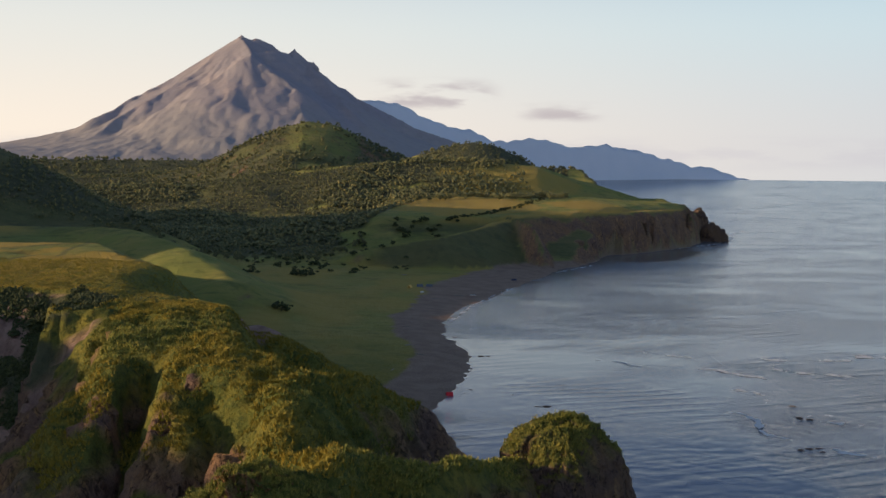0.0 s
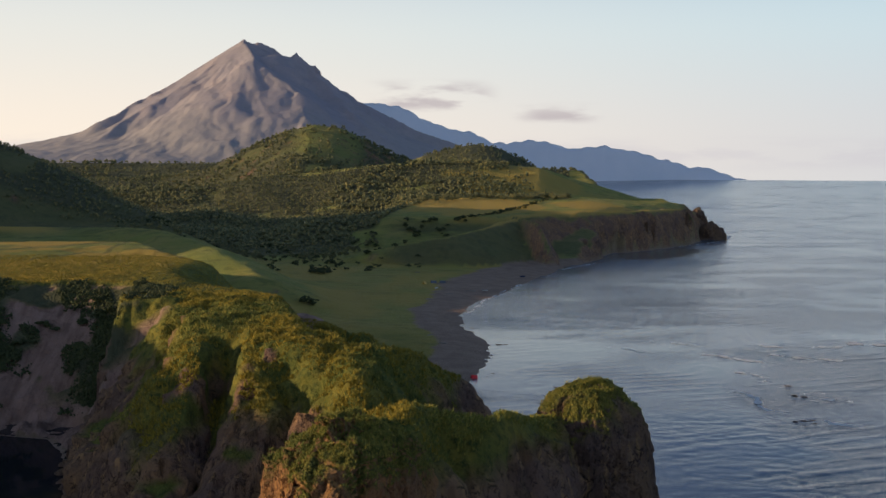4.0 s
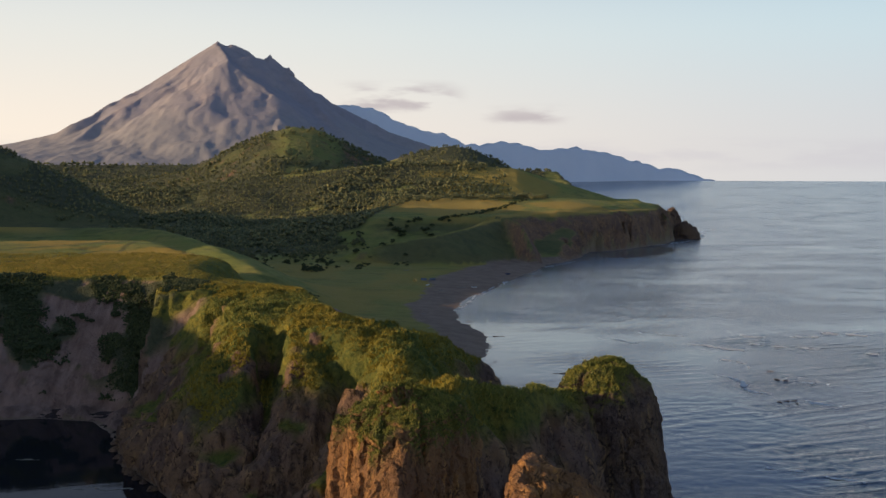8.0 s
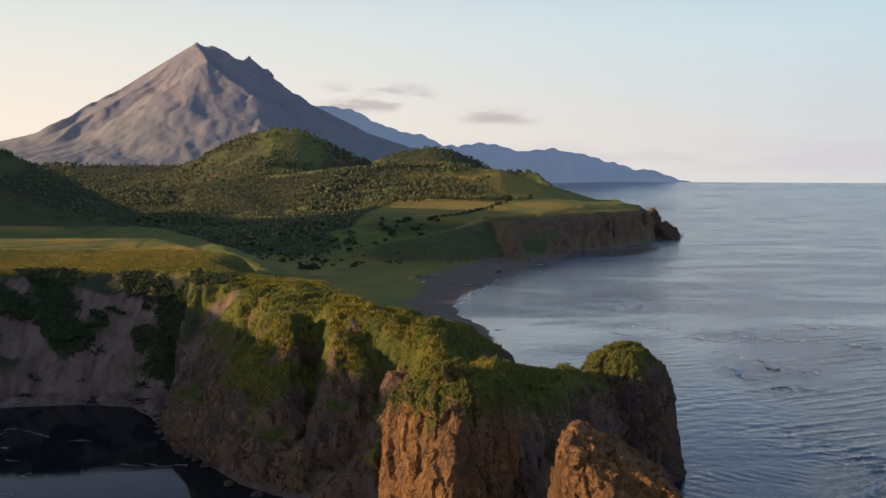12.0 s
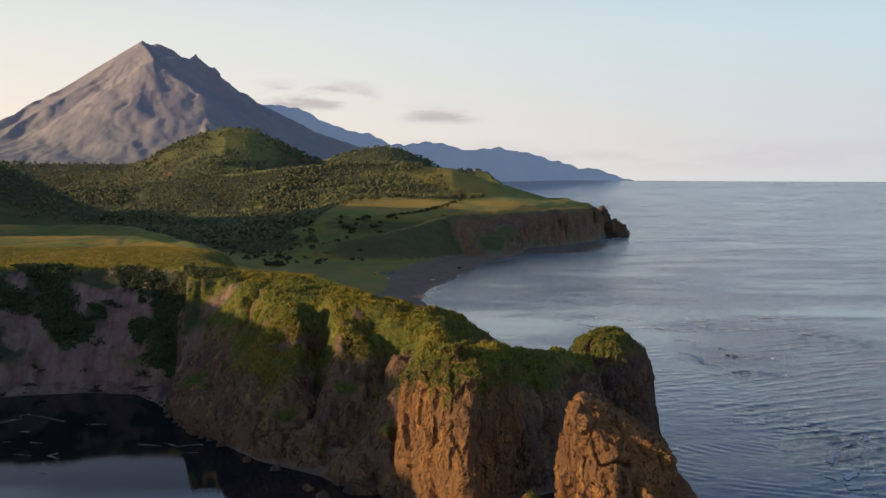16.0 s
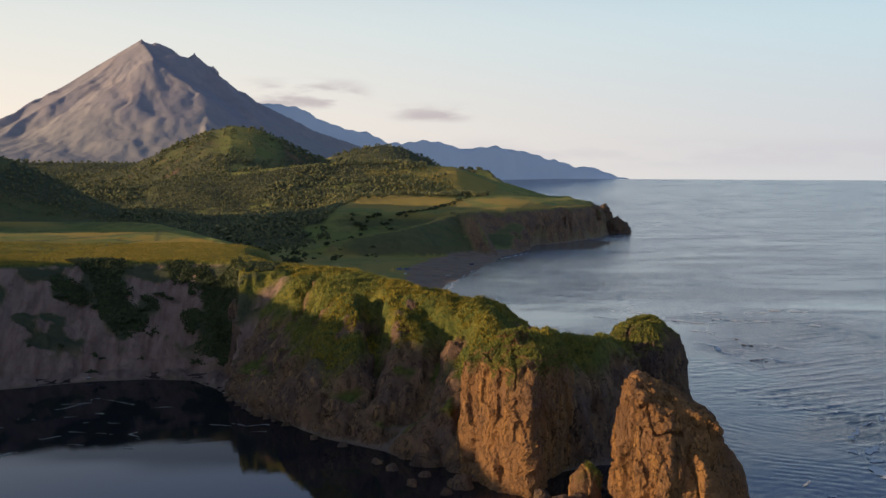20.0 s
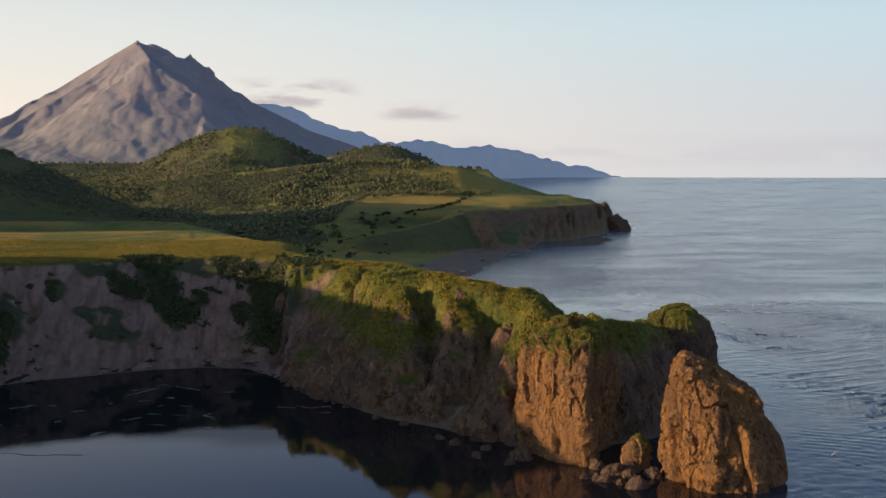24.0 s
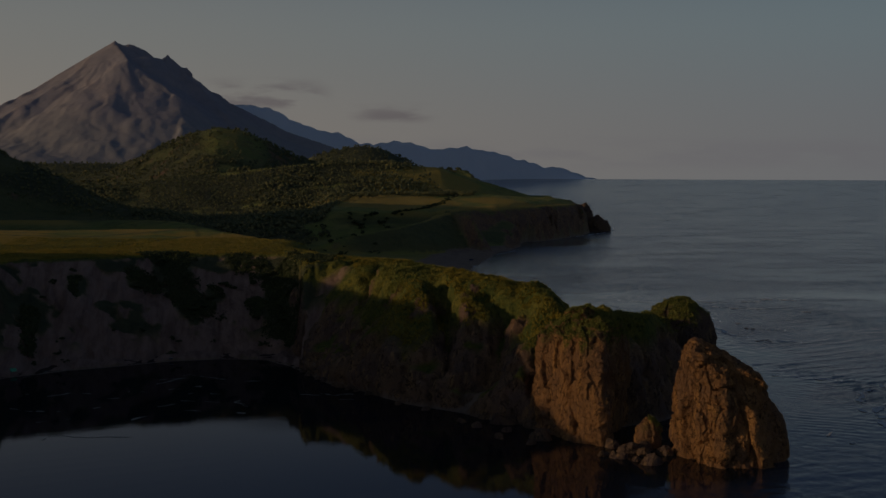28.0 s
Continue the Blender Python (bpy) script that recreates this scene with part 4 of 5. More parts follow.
def turf_share(p, start, seed):
    n = ring_normals(p)
    x, y, z = p[..., 0], p[..., 1], p[..., 2]
    return step(start - 4, start + 4, z + 5 * fbm2(x / 7, y / 7, 3, seed + 20)) * step(-0.05, 0.25, n[..., 2] + 0.15 * fbm3(x / 4, y / 4, z / 4, 2, seed + 30))


def scatter(points, rise, wide, blades, seed, lean=0.5):
    """Tufts of pointed leaves at the points: arrays of vertices and triangles."""
    rng = np.random.default_rng(seed)
    count = len(points)
    turn = rng.uniform(0, 2 * math.pi, (count, blades))
    out = rng.uniform(0.15, 1.0, (count, blades)) * wide[:, None]
    high = rise[:, None] * rng.uniform(0.55, 1.15, (count, blades))
    half = 0.22 * wide[:, None] * rng.uniform(0.7, 1.4, (count, blades))
    c, s = np.cos(turn), np.sin(turn)
    foot = points[:, None, :] + np.stack([c * out * 0.5, s * out * 0.5, -0.25 * high], -1)
    tip = points[:, None, :] + np.stack([c * out * (1 + lean), s * out * (1 + lean), high], -1)
    side = np.stack([-s * half, c * half, 0 * half], -1)
    v = np.stack([foot - side, foot + side, tip], 2).reshape(-1, 3)
    return v, np.arange(len(v)).reshape(-1, 3)


OCTA = np.array([(1, 0, 0), (0, 1, 0), (-1, 0, 0), (0, -1, 0), (0, 0, 1), (0, 0, -1)], float)
OCTA_FACES = np.array([(0, 1, 4), (1, 2, 4), (2, 3, 4), (3, 0, 4), (1, 0, 5), (2, 1, 5), (3, 2, 5), (0, 3, 5)])


def clumps(places, sizes, seed, flat=0.8, jitter=0.35):
    """Small irregular leaf clumps: arrays of vertices and triangles."""
    rng = np.random.default_rng(seed)
    count = len(places)
    turn = rng.uniform(0, 2 * math.pi, count)
    shape = OCTA[None] * (1 + rng.uniform(-jitter, jitter, (count, 6, 1))) + rng.uniform(-jitter, jitter, (count, 6, 3)) * 0.6
    c, s = np.cos(turn)[:, None], np.sin(turn)[:, None]
    x, y = shape[..., 0] * c - shape[..., 1] * s, shape[..., 0] * s + shape[..., 1] * c
    v = np.stack([x, y, shape[..., 2] * flat], -1) * sizes[:, None, None] + places[:, None, :]
    faces = OCTA_FACES[None] + 6 * np.arange(count)[:, None, None]
    return v.reshape(-1, 3), faces.reshape(-1, 3)


def make_leaf(name, dark, mid, light):
    n = Nodes(name)
    island = n.add("NewGeometry").outputs["Random Per Island"]
    c = n.mix(n.ramp(island, 0.0, 0.6), dark, mid)
    c = n.mix(n.ramp(island, 0.62, 1.0), c, light)
    c = n.mix(n.ramp(n.noise(0.03, 4), 0.4, 0.65, 0, 0.5), c, dark)
    n.shader.inputs["Subsurface Weight"].default_value = 0.0
    return n.finish(c, 0.75, None, 0.2)


TURF = make_leaf("turf_leaf", (0.12, 0.155, 0.042), (0.24, 0.24, 0.052), (0.42, 0.34, 0.075))
STRAW = make_leaf("straw_leaf", (0.21, 0.185, 0.03), (0.32, 0.25, 0.04), (0.44, 0.33, 0.055))
# forest leaf made lighter and greyer to carry the haze over the valley
FOLIAGE = make_leaf("hazed_tree_leaf", (0.098, 0.112, 0.062), (0.155, 0.165, 0.076), (0.25, 0.225, 0.09))
SHRUB = make_leaf("shrub_leaf", (0.036, 0.050, 0.022), (0.058, 0.074, 0.030), (0.09, 0.10, 0.038))


def make_bark():
    n = Nodes("bark")
    grain = n.noise(2.5, 4, 0.6, n.scaled(n.place(), (1, 1, 0.2)))
    return n.finish(n.mix(grain, (0.10, 0.08, 0.06), (0.20, 0.17, 0.14)), 0.9, n.bump(grain, 0.5, 0.1))


BARK = make_bark()


def build_stack(name, label, centre, radii, levels, seed, lump=1.0, lean=(0, 0), tilt=(0, 0, 0), turf_from=None, tufts=0, rings=150, sides=260, faces=0, planes=(), rock=None):
    thing = base_at(name, (centre[0], centre[1], 0), label, "sea stack")
    p = rock_points(centre, radii, levels, seed, lump, lean, rings, sides, tilt, faces, planes)
    share = np.zeros(p.shape[:2]) if turf_from is None else turf_share(p, turf_from, seed)
    part("rock_body", ring_mesh("rock_body", p, rock or ROCK, (("grass", share),)), thing)
    if tufts:
        rng = np.random.default_rng(seed)
        spots = p[share > 0.55]
        spots = spots[rng.integers(0, len(spots), tufts)] + rng.normal(0, 0.25, (tufts, 3))
        v, f = scatter(spots, rng.uniform(0.3, 0.7, tufts), rng.uniform(0.22, 0.5, tufts), 6, seed)
        part("grass_cap", quad_mesh("grass_cap", v, f, TURF, (), False), thing, "thick cap of green and golden grass")
    return thing


build_stack("sea_stack", "tall ochre sea stack of bare eroded rock in low sunlight", (2, 150), (17, 17, 17, 16, 16, 15, 14, 17, 21, 22, 22, 19),
            ((-4, 1.06), (5, 1.03), (12, 1.0), (20, 0.96), (28, 0.92), (35, 0.88), (39, 0.80), (41.5, 0.56), (42.8, 0.25), (43.2, 0.02)), 71, 1.0, (-2, 5), (0.0125, 0.0, 0.18), faces=6, planes=((226, 0.07, 17.5), (268, 0.10, 21.0), (325, 0.1, 20.5), (186, 0.02, 13.5)), rings=220, sides=340)
ledge = rock_points((16, 144), (7, 7, 7, 7, 7, 7, 8, 8), ((-3, 1.1), (6, 1.0), (13, 0.92), (18, 0.6), (21, 0.25), (21.5, 0.02)), 75, 0.5, (-1, 1), 50, 70)
part("ledge", ring_mesh("ledge", ledge, ROCK, (("grass", np.zeros(ledge.shape[:2])),)), bpy.data.objects["sea_stack"])
build_stack("crag", "rocky buttress with ochre faces and a grassy crown", (-35, 195), (17, 24, 26, 26, 26, 25, 20, 18, 23, 27, 21, 17),
            ((-4, 1.04), (8, 1.01), (20, 0.98), (30, 0.95), (36, 0.89), (39, 0.79), (42, 0.6), (45, 0.33), (46.3, 0.12), (46.6, 0.02)), 91, 0.8, (3, 4), (0, 0, 0), 35, 9000, faces=6, planes=((328, 0.02, 13.0), (200, 0.08, 15.5)), rings=190, sides=300)
build_stack("dome_rock", "dome-shaped sea stack with a thick cap of grass", (36, 266), (13, 14, 15, 15, 16, 18, 20, 18, 17, 17, 15, 13),
            ((-4, 1.08), (8, 1.03), (20, 0.98), (29, 0.96), (35, 0.88), (39, 0.70), (42, 0.4), (43.2, 0.15), (43.4, 0.02)), 111, 0.8, (-7, 0), (0, 0, 0), 34, 5000, rock=SHADED_GREY_ROCK)
build_stack("headland_rock", "dark pyramid of rock at the tip of the headland", (379, 1736), (20, 18, 16, 18, 20, 22, 20, 20),
            ((-4, 1.2), (12, 1.0), (28, 0.75), (40, 0.45), (46, 0.2), (47, 0.02)), 131, 1.2, (4, 0), rings=40, sides=60, rock=SHADED_GREY_ROCK)
build_stack("headland_rock", "low block of dark rock off the headland tip", (394, 1690), (20, 17, 16, 17, 19, 19, 18, 20),
            ((-4, 1.15), (8, 1.05), (16, 0.9), (22, 0.6), (25, 0.25), (25.5, 0.02)), 141, 1.1, rings=40, sides=60, rock=SHADED_GREY_ROCK)


BOULDERS = [(-69, 221, 3.0), (-76, 205, 2.2), (-63, 211, 4.0), (-71, 185, 1.8), (-54, 203, 4.2), (-56, 181, 3.8), (-61, 174, 1.9), (-66, 196, 1.6), (-49, 190, 2.2), (-80, 214, 1.6),
            (-32, 166, 2.8), (-30, 158, 2.6), (-36, 151, 1.6), (-34, 149, 2.0), (-28, 160, 3.2), (-26, 141, 3.4), (-17, 153, 3.0), (-39, 154, 1.6), (-25, 152, 2.4), (-23, 160, 2.6), (-13, 175, 2.4), (-30, 145, 1.6),
            (-92, 240, 1.4), (-102, 252, 1.5), (-124, 296, 1.8), (-127, 300, 1.3), (-121, 290, 1.5), (-131, 312, 1.7), (-134, 318, 1.3), (-138, 330, 1.8), (-141, 340, 1.4), (-118, 285, 1.2), (-113, 277, 1.4)]
BOULDER_MESHES = []
for kind in range(5):
    pts = rock_points((0, 0), (1.1, 0.8, 1.0, 0.75, 1.05, 0.9), ((-0.6, 0.8), (-0.1, 1.05), (0.4, 0.9), (0.75, 0.55), (0.95, 0.2), (1.0, 0.02)), 150 + kind, 0.0, (0.1, 0), 12, 18)
    pts = pts * (1 + 0.28 * fbm3(pts[..., 0:1] * 1.3 + 9 * kind, pts[..., 1:2] * 1.3, pts[..., 2:3] * 1.3, 3, 160))
    ob = ring_mesh("boulder", pts, SHADED_GREY_ROCK, (("grass", np.zeros(pts.shape[:2])),))
    BOULDER_MESHES.append(ob.data)
    bpy.data.objects.remove(ob)


def put_boulder(x, y, z, size, kind, label, group):
    ob = new("boulder", BOULDER_MESHES[kind % 5])
    ob.location, ob.scale, ob.rotation_euler = (x, y, z), (size, size * 0.9, size * 0.85), (0, 0, kind * 1.7)
    return tagged(ob, label, "boulder", group)


for k, (x, y, size) in enumerate(BOULDERS):
    put_boulder(x, y, 0.1, 1.3 * size, k, "grey-brown fallen boulder at the waterline", "boulders below the crag")
SEA_ROCKS = [(9, 691, 2.0), (21, 619, 2.4), (24, 619, 1.6), (13, 523, 1.5), (10, 513, 1.2), (31, 512, 1.0), (45, 487, 2.2), (42, 486, 1.6), (31, 448, 1.4), (50, 570, 0.8), (147, 466, 2.4), (150, 465, 1.6), (130, 414, 1.8), (134, 415, 2.2), (137, 410, 2.0), (138, 416, 1.5), (296, 1488, 5.0), (306, 1500, 4.0), (322, 1520, 3.5), (515, 1981, 5.0), (150, 492, 1.6)]
for k, (x, y, size) in enumerate(SEA_ROCKS):
    ob = put_boulder(x, y, -0.25 * size, size, k + 2, "low dark rock washed by the sea", "rocks in the sea")
    ob.scale = (1.5 * size, 1.2 * size, 0.38 * size)
tall = rock_points((-19, 166), (5, 4.6, 4.4, 4.6, 5, 5, 4.8, 5), ((-2, 1.05), (3, 1.0), (6.5, 0.85), (8.6, 0.55), (9.5, 0.2), (9.7, 0.02)), 171, 0.45, (0, 0), 40, 60)
stump = base_at("rock_pillar", (-19, 166, 0), "squat ochre rock pillar with a grassy top", "rock")
top_share = turf_share(tall, 8.5, 171)
part("rock_body", ring_mesh("rock_body", tall, ROCK, (("grass", top_share),)), stump)
rng = np.random.default_rng(5)
spots = tall[top_share > 0.5][rng.integers(0, (top_share > 0.5).sum(), 160)]
v, f = scatter(spots, rng.uniform(0.4, 0.8, 160), rng.uniform(0.3, 0.6, 160), 6, 6)
part("grass_cap", quad_mesh("grass_cap", v, f, TURF, (), False), stump, "golden grass tuft")


# plants
def ground_height(x, y):
    z, d = land(x, y)
    return z + turf_relief(x, y) * step(900, 500, y) * step(15, 30, d), d


def slope_at(x, y, z):
    zx, zy = land(x + 1.5, y)[0] - land(x, y)[0], land(x, y + 1.5)[0] - land(x, y)[0]
    return 1 / np.sqrt(1 + (zx / 1.5) ** 2 + (zy / 1.5) ** 2)


def build_turf():
    rng = np.random.default_rng(21)
    x = np.concatenate([rng.uniform(-112, 34, 60000), rng.uniform(-330, -90, 36000)])
    y = np.concatenate([rng.uniform(196, 440, 60000), rng.uniform(400, 600, 36000)])
    z, d = ground_height(x, y)
    tilt = slope_at(x, y, z)
    keep = (z > 12) & (tilt > 0.50 + 0.1 * fbm2(x / 14, y / 14, 2, 21)) & ((x > -138) | (z > 49.5)) & (z > 25 - 8 * fbm2(x / 14, y / 14, 3, 23)) & (along(x, y, CHUTE) > 6)
    x, y, z = x[keep], y[keep], z[keep]
    p = np.stack([x, y, z], -1)
    size = rng.uniform(0.5, 1.2, len(p)) * np.where(y > 430, 0.6, 1.0)
    straw = (fbm2(x / 30, y / 30, 3, 25) + rng.normal(0, 0.25, len(p)) > 0.15) | ((y > 425) & (rng.random(len(p)) < 0.75))
    for name, mask, material, label in (("green_grass", ~straw, TURF, "tall green grass and herbs on the ridge"), ("dry_grass", straw, STRAW, "golden dry grass on ridge and plateau")):
        v, f = scatter(p[mask], size[mask] * 1.0, size[mask] * 0.85, 6, 22)
        tagged(quad_mesh(name, v, f, material, (), False), label, "grass", kind="stuff")
    lumps = (y < 425) & (rng.random(len(p)) < 0.3) & (noise2(x / 9, y / 9, 88) > -0.15)
    v, f = clumps(p[lumps], size[lumps] * 0.42, 23, 0.7, 0.45)
    tagged(quad_mesh("herb_clumps", v, f, TURF, (), False), "leafy herb clumps on the grassy ridge", "herbs", kind="stuff")


SCRUB_LINES = [([(-134, 434), (-129, 420), (-127, 409)], 7), ([(-152, 450), (-142, 427), (-138, 410), (-147, 392)], 9), ([(-150, 440), (-150, 416), (-154, 402)], 8), ([(-229, 463), (-206, 462)], 7), ([(-214, 452), (-205, 434), (-196, 428)], 8), ([(-232, 446), (-222, 440)], 6), ([(-176, 466), (-158, 456)], 6),
               ([(-190, 446), (-186, 440)], 3), ([(-166, 434), (-164, 424)], 4), ([(-267, 434), (-264, 416)], 3), ([(-284, 400), (-280, 378)], 4)]


def build_scrub():
    rng = np.random.default_rng(27)
    x, y = rng.uniform(-300, -110, 160000), rng.uniform(330, 472, 160000)
    share = np.zeros(x.shape)
    for line, wide in SCRUB_LINES:
        share = np.maximum(share, step(1.25, 0.55, along(x, y, line) / wide + 0.55 * fbm2(x / 7, y / 9, 3, 45)))
    z, d = ground_height(x, y)
    keep = (rng.random(len(x)) < 1.6 * share * (0.35 + 0.65 * (noise2(x / 4, y / 6, 46) > -0.2))) & (z > 4) & (d > 4)
    p = np.stack([x, y, z + rng.uniform(-0.2, 1.0, len(x))], -1)[keep]
    v, f = clumps(p, rng.uniform(0.25, 0.7, len(p)), 28, 0.9, 0.55)
    tagged(quad_mesh("slope_scrub", v, f, SHRUB, (), False), "dense dark green scrub filling gullies of the bay slope", "scrub", kind="stuff")


def crown_points(rng, high, wide, count, low=0.42):
    """Places of leaf clumps in an uneven crown with gaps."""
    lobes = np.stack([rng.normal(0, 0.33, 6) * wide, rng.normal(0, 0.33, 6) * wide, rng.uniform(low, 0.88, 6) * high], -1)
    pick = rng.integers(0, 6, count)
    way = rng.normal(0, 1, (count, 3))
    way /= np.linalg.norm(way, axis=1, keepdims=True)
    return lobes[pick] + way * rng.uniform(0.5, 1.0, (count, 1)) * np.array([0.36 * wide, 0.36 * wide, 0.2 * high])


def tube(bm, a, b, ra, rb, sides=6):
    a, b = Vector(a), Vector(b)
    turn = (b - a).to_track_quat("Z", "Y")
    rings = []
    for place, r in ((a, ra), (b, rb)):
        rings.append([bm.verts.new(place + turn @ Vector((r * math.cos(k * 2 * math.pi / sides), r * math.sin(k * 2 * math.pi / sides), 0))) for k in range(sides)])
    for k in range(sides):
        bm.faces.new((rings[0][k], rings[0][(k + 1) % sides], rings[1][(k + 1) % sides], rings[1][k]))
    bm.faces.new(rings[1])


def make_plant(name, label, category, group, high, wide, seed, leaf, count, size, low=0.42):
    """One tree or shrub with a tapered trunk, limbs and a crown of leaf clumps."""
    rng = np.random.default_rng(seed)
    thing = base_at(name, (0, 0, -500), label, category, group)
    bm = bmesh.new()
    tube(bm, (0, 0, -0.6), (0.04 * high, 0.02 * high, 0.45 * high), 0.035 * high, 0.022 * high)
    tube(bm, (0.04 * high, 0.02 * high, 0.45 * high), (0.02 * high, 0.05 * high, 0.8 * high), 0.022 * high, 0.008 * high)
    for k in range(5):
        a = k * 1.3 + seed
        tube(bm, (0.03 * high, 0.02 * high, (0.28 + 0.08 * k) * high), (0.38 * wide * math.cos(a), 0.38 * wide * math.sin(a), (0.5 + 0.07 * k) * high), 0.014 * high, 0.005 * high, 5)
    mesh = bpy.data.meshes.new("trunk")
    bm.to_mesh(mesh), bm.free()
    mesh.materials.append(BARK)
    trunk = new("trunk", mesh)
    trunk.parent = thing
    v, f = clumps(crown_points(rng, high, wide, count, low), rng.uniform(0.7, 1.3, count) * size, seed, 0.8, 0.5)
    crown = quad_mesh("crown", v, f, leaf, (), False)
    crown.parent = thing
    return thing


def build_forest():
    rng = np.random.default_rng(31)
    sets = []
    for y0, y1, gap in ((1120, 1650, 6.4), (1650, 2150, 7.6), (2150, 2620, 10.5), (2620, 3250, 17.0)):
        gy = np.arange(y0, y1, gap)
        for row in gy:
            x0, x1 = -0.47 * (row + 300) + 20, 0.17 * (row + 300)
            xs = np.arange(x0, x1, gap)
            sets.append(np.stack([xs + rng.uniform(-0.45, 0.45, len(xs)) * gap, row + rng.uniform(-0.45, 0.45, len(xs)) * gap, np.full(len(xs), gap)], -1))
    x, y, gap = np.concatenate(sets).T
    z, d = land(x, y)
    keep = (rng.random(len(x)) < woods(x, y, z)) & (d > 30)
    x, y, z, gap = x[keep], y[keep], z[keep], gap[keep]
    tall = rng.uniform(0.55, 1.4, len(x)) * (4.4 + 0.2 * gap) * (1 - 0.35 * (noise2(x / 120, y / 120, 91) > 0.25)) * (1 - 0.4 * step(1330, 1230, y))
    per = 5
    n = len(x)
    lobes = np.stack([rng.normal(0, 0.27, (n, per)), rng.normal(0, 0.27, (n, per)), rng.uniform(0.3, 0.9, (n, per))], -1)
    lobes[..., :2] *= (1.25 - 0.6 * lobes[..., 2:])
    places = np.stack([x, y, z], -1)[:, None, :] + lobes * np.stack([0.85 * tall] * 2 + [tall * 0.92], -1)[:, None, :]
    sizes = np.repeat((0.29 * tall)[:, None], per, 1) * rng.uniform(0.7, 1.3, (n, per))
    v, f = clumps(places.reshape(-1, 3), sizes.ravel(), 32, 0.95, 0.4)
    tagged(quad_mesh("forest", v, f, FOLIAGE, (), False), "dense green broadleaf forest on valley and hills", "forest", kind="stuff")


def place_copies(kinds, spots, seed):
    rng = np.random.default_rng(seed)
    x, y = np.array([s[0] for s in spots], float), np.array([s[1] for s in spots], float)
    z = land(x, y)[0]
    for k, (px, py, pz) in enumerate(zip(x, y, z)):
        size = (spots[k][2] if len(spots[k]) > 2 else 1.0) * rng.uniform(0.85, 1.15)
        copy_thing(kinds[k % len(kinds)], pose(px, py, pz, 0, 0, rng.uniform(0, 360)) @ Matrix.Scale(size, 4))


def build_plants():
    rng = np.random.default_rng(41)
    trees = [make_plant("tree", "round-crowned green broadleaf tree at the forest edge", "tree", "trees at the forest edge", 8.5, 6.5, 50 + k, FOLIAGE, 70, 0.95) for k in range(3)]
    shrubs = [make_plant("shrub", "dark green rounded shrub in the meadow valley", "shrub", "shrubs in the valley", 3.4, 4.4, 60 + k, SHRUB, 70, 0.55, 0.15) for k in range(3)]
    scrub = [make_plant("slope_shrub", "dark leafy shrub clinging to the sandy slope", "shrub", "shrubs on the bay slope", 3.0, 4.0, 70 + k, SHRUB, 110, 0.45, 0.0) for k in range(3)]
    spots = []
    while len(spots) < 110:
        x = rng.uniform(-330, 190)
        y = np.interp(x, (-500, -330, -130, -82, -58, -30, 20, 180, 260), (1130, 1150, 1185, 1330, 1500, 1660, 1710, 1730, 2400)) - rng.uniform(0, 60)
        if not (-85 < x < 120 and y < 1480):
            spots.append((x, y, rng.uniform(0.7, 1.05)))
    place_copies(trees, spots, 42)
    spots = [(-103, 735, 1.7), (-100, 738, 1.2), (-126, 1016, 1.6), (-120, 1010, 1.2), (-133, 1020, 1.3)]
    while len(spots) < 150:
        x, y = rng.uniform(-330, -30), rng.uniform(960, 1330)
        if noise2(np.array([x / 55]), np.array([y / 75]), 92)[0] > -0.15 and y > 1010 + 0.55 * (x + 130):
            spots.append((x, y, rng.uniform(0.6, 1.5)))
    hedge = np.array([(6, 1330), (30, 1348), (52, 1372), (75, 1420), (98, 1500), (122, 1600), (150, 1690)], float)
    for k in range(44):
        at = (k / 44) ** 1.2 * 6
        spots.append((np.interp(at, range(7), hedge[:, 0]) + rng.normal(0, 1.5), np.interp(at, range(7), hedge[:, 1]) + rng.normal(0, 3), rng.uniform(0.7, 1.3)))
    spots += [(rng.uniform(-60, -5), rng.uniform(1285, 1330), rng.uniform(0.9, 1.9)) for _ in range(14)]
    place_copies(shrubs, spots, 43)
    spots = []
    for x, y, count, wide in ((-264, 425, 3, 4), (-233, 437, 3, 4), (-225, 447, 5, 6), (-215, 453, 6, 7), (-206, 450, 4, 6), (-204, 428, 5, 5), (-197, 427, 4, 5), (-188, 436, 3, 4), (-182, 450, 3, 4), (-166, 428, 4, 4),
                              (-165, 450, 5, 5), (-158, 440, 7, 7), (-152, 425, 7, 7), (-147, 412, 5, 5), (-143, 402, 3, 4), (-267, 388, 2, 2), (-266, 380, 1, 1), (-275, 368, 1, 1), (-262, 374, 2, 2), (-208, 404, 2, 3),
                              (-191, 410, 1, 2), (-240, 402, 1, 1), (-225, 407, 1, 1), (-209, 393, 4, 2), (-149, 448, 6, 6), (-143, 436, 7, 6), (-138, 428, 5, 6), (-277, 416, 2, 4), (-285, 392, 3, 5), (-280, 402, 2, 4)):
        spots += [(x + rng.normal(0, wide * 0.5), y + rng.normal(0, wide * 0.9), rng.uniform(0.35, 1.0)) for _ in range(count)]
    place_copies(scrub, spots, 44)
    for thing in (*trees, *shrubs, *scrub):
        for ob in (*thing.children, thing):
            bpy.data.objects.remove(ob)


build_turf()
build_scrub()
build_forest()
build_plants()


# camp, boats and foam
def plain(name, colour, rough=0.7, spread_to=None):
    n = Nodes(name)
    wear = n.noise(6.0, 3)
    return n.finish(n.mix(n.ramp(wear, 0.3, 0.75), colour, spread_to or tuple(0.75 * v for v in colour)), rough, n.bump(wear, 0.2, 0.02), 0.4)


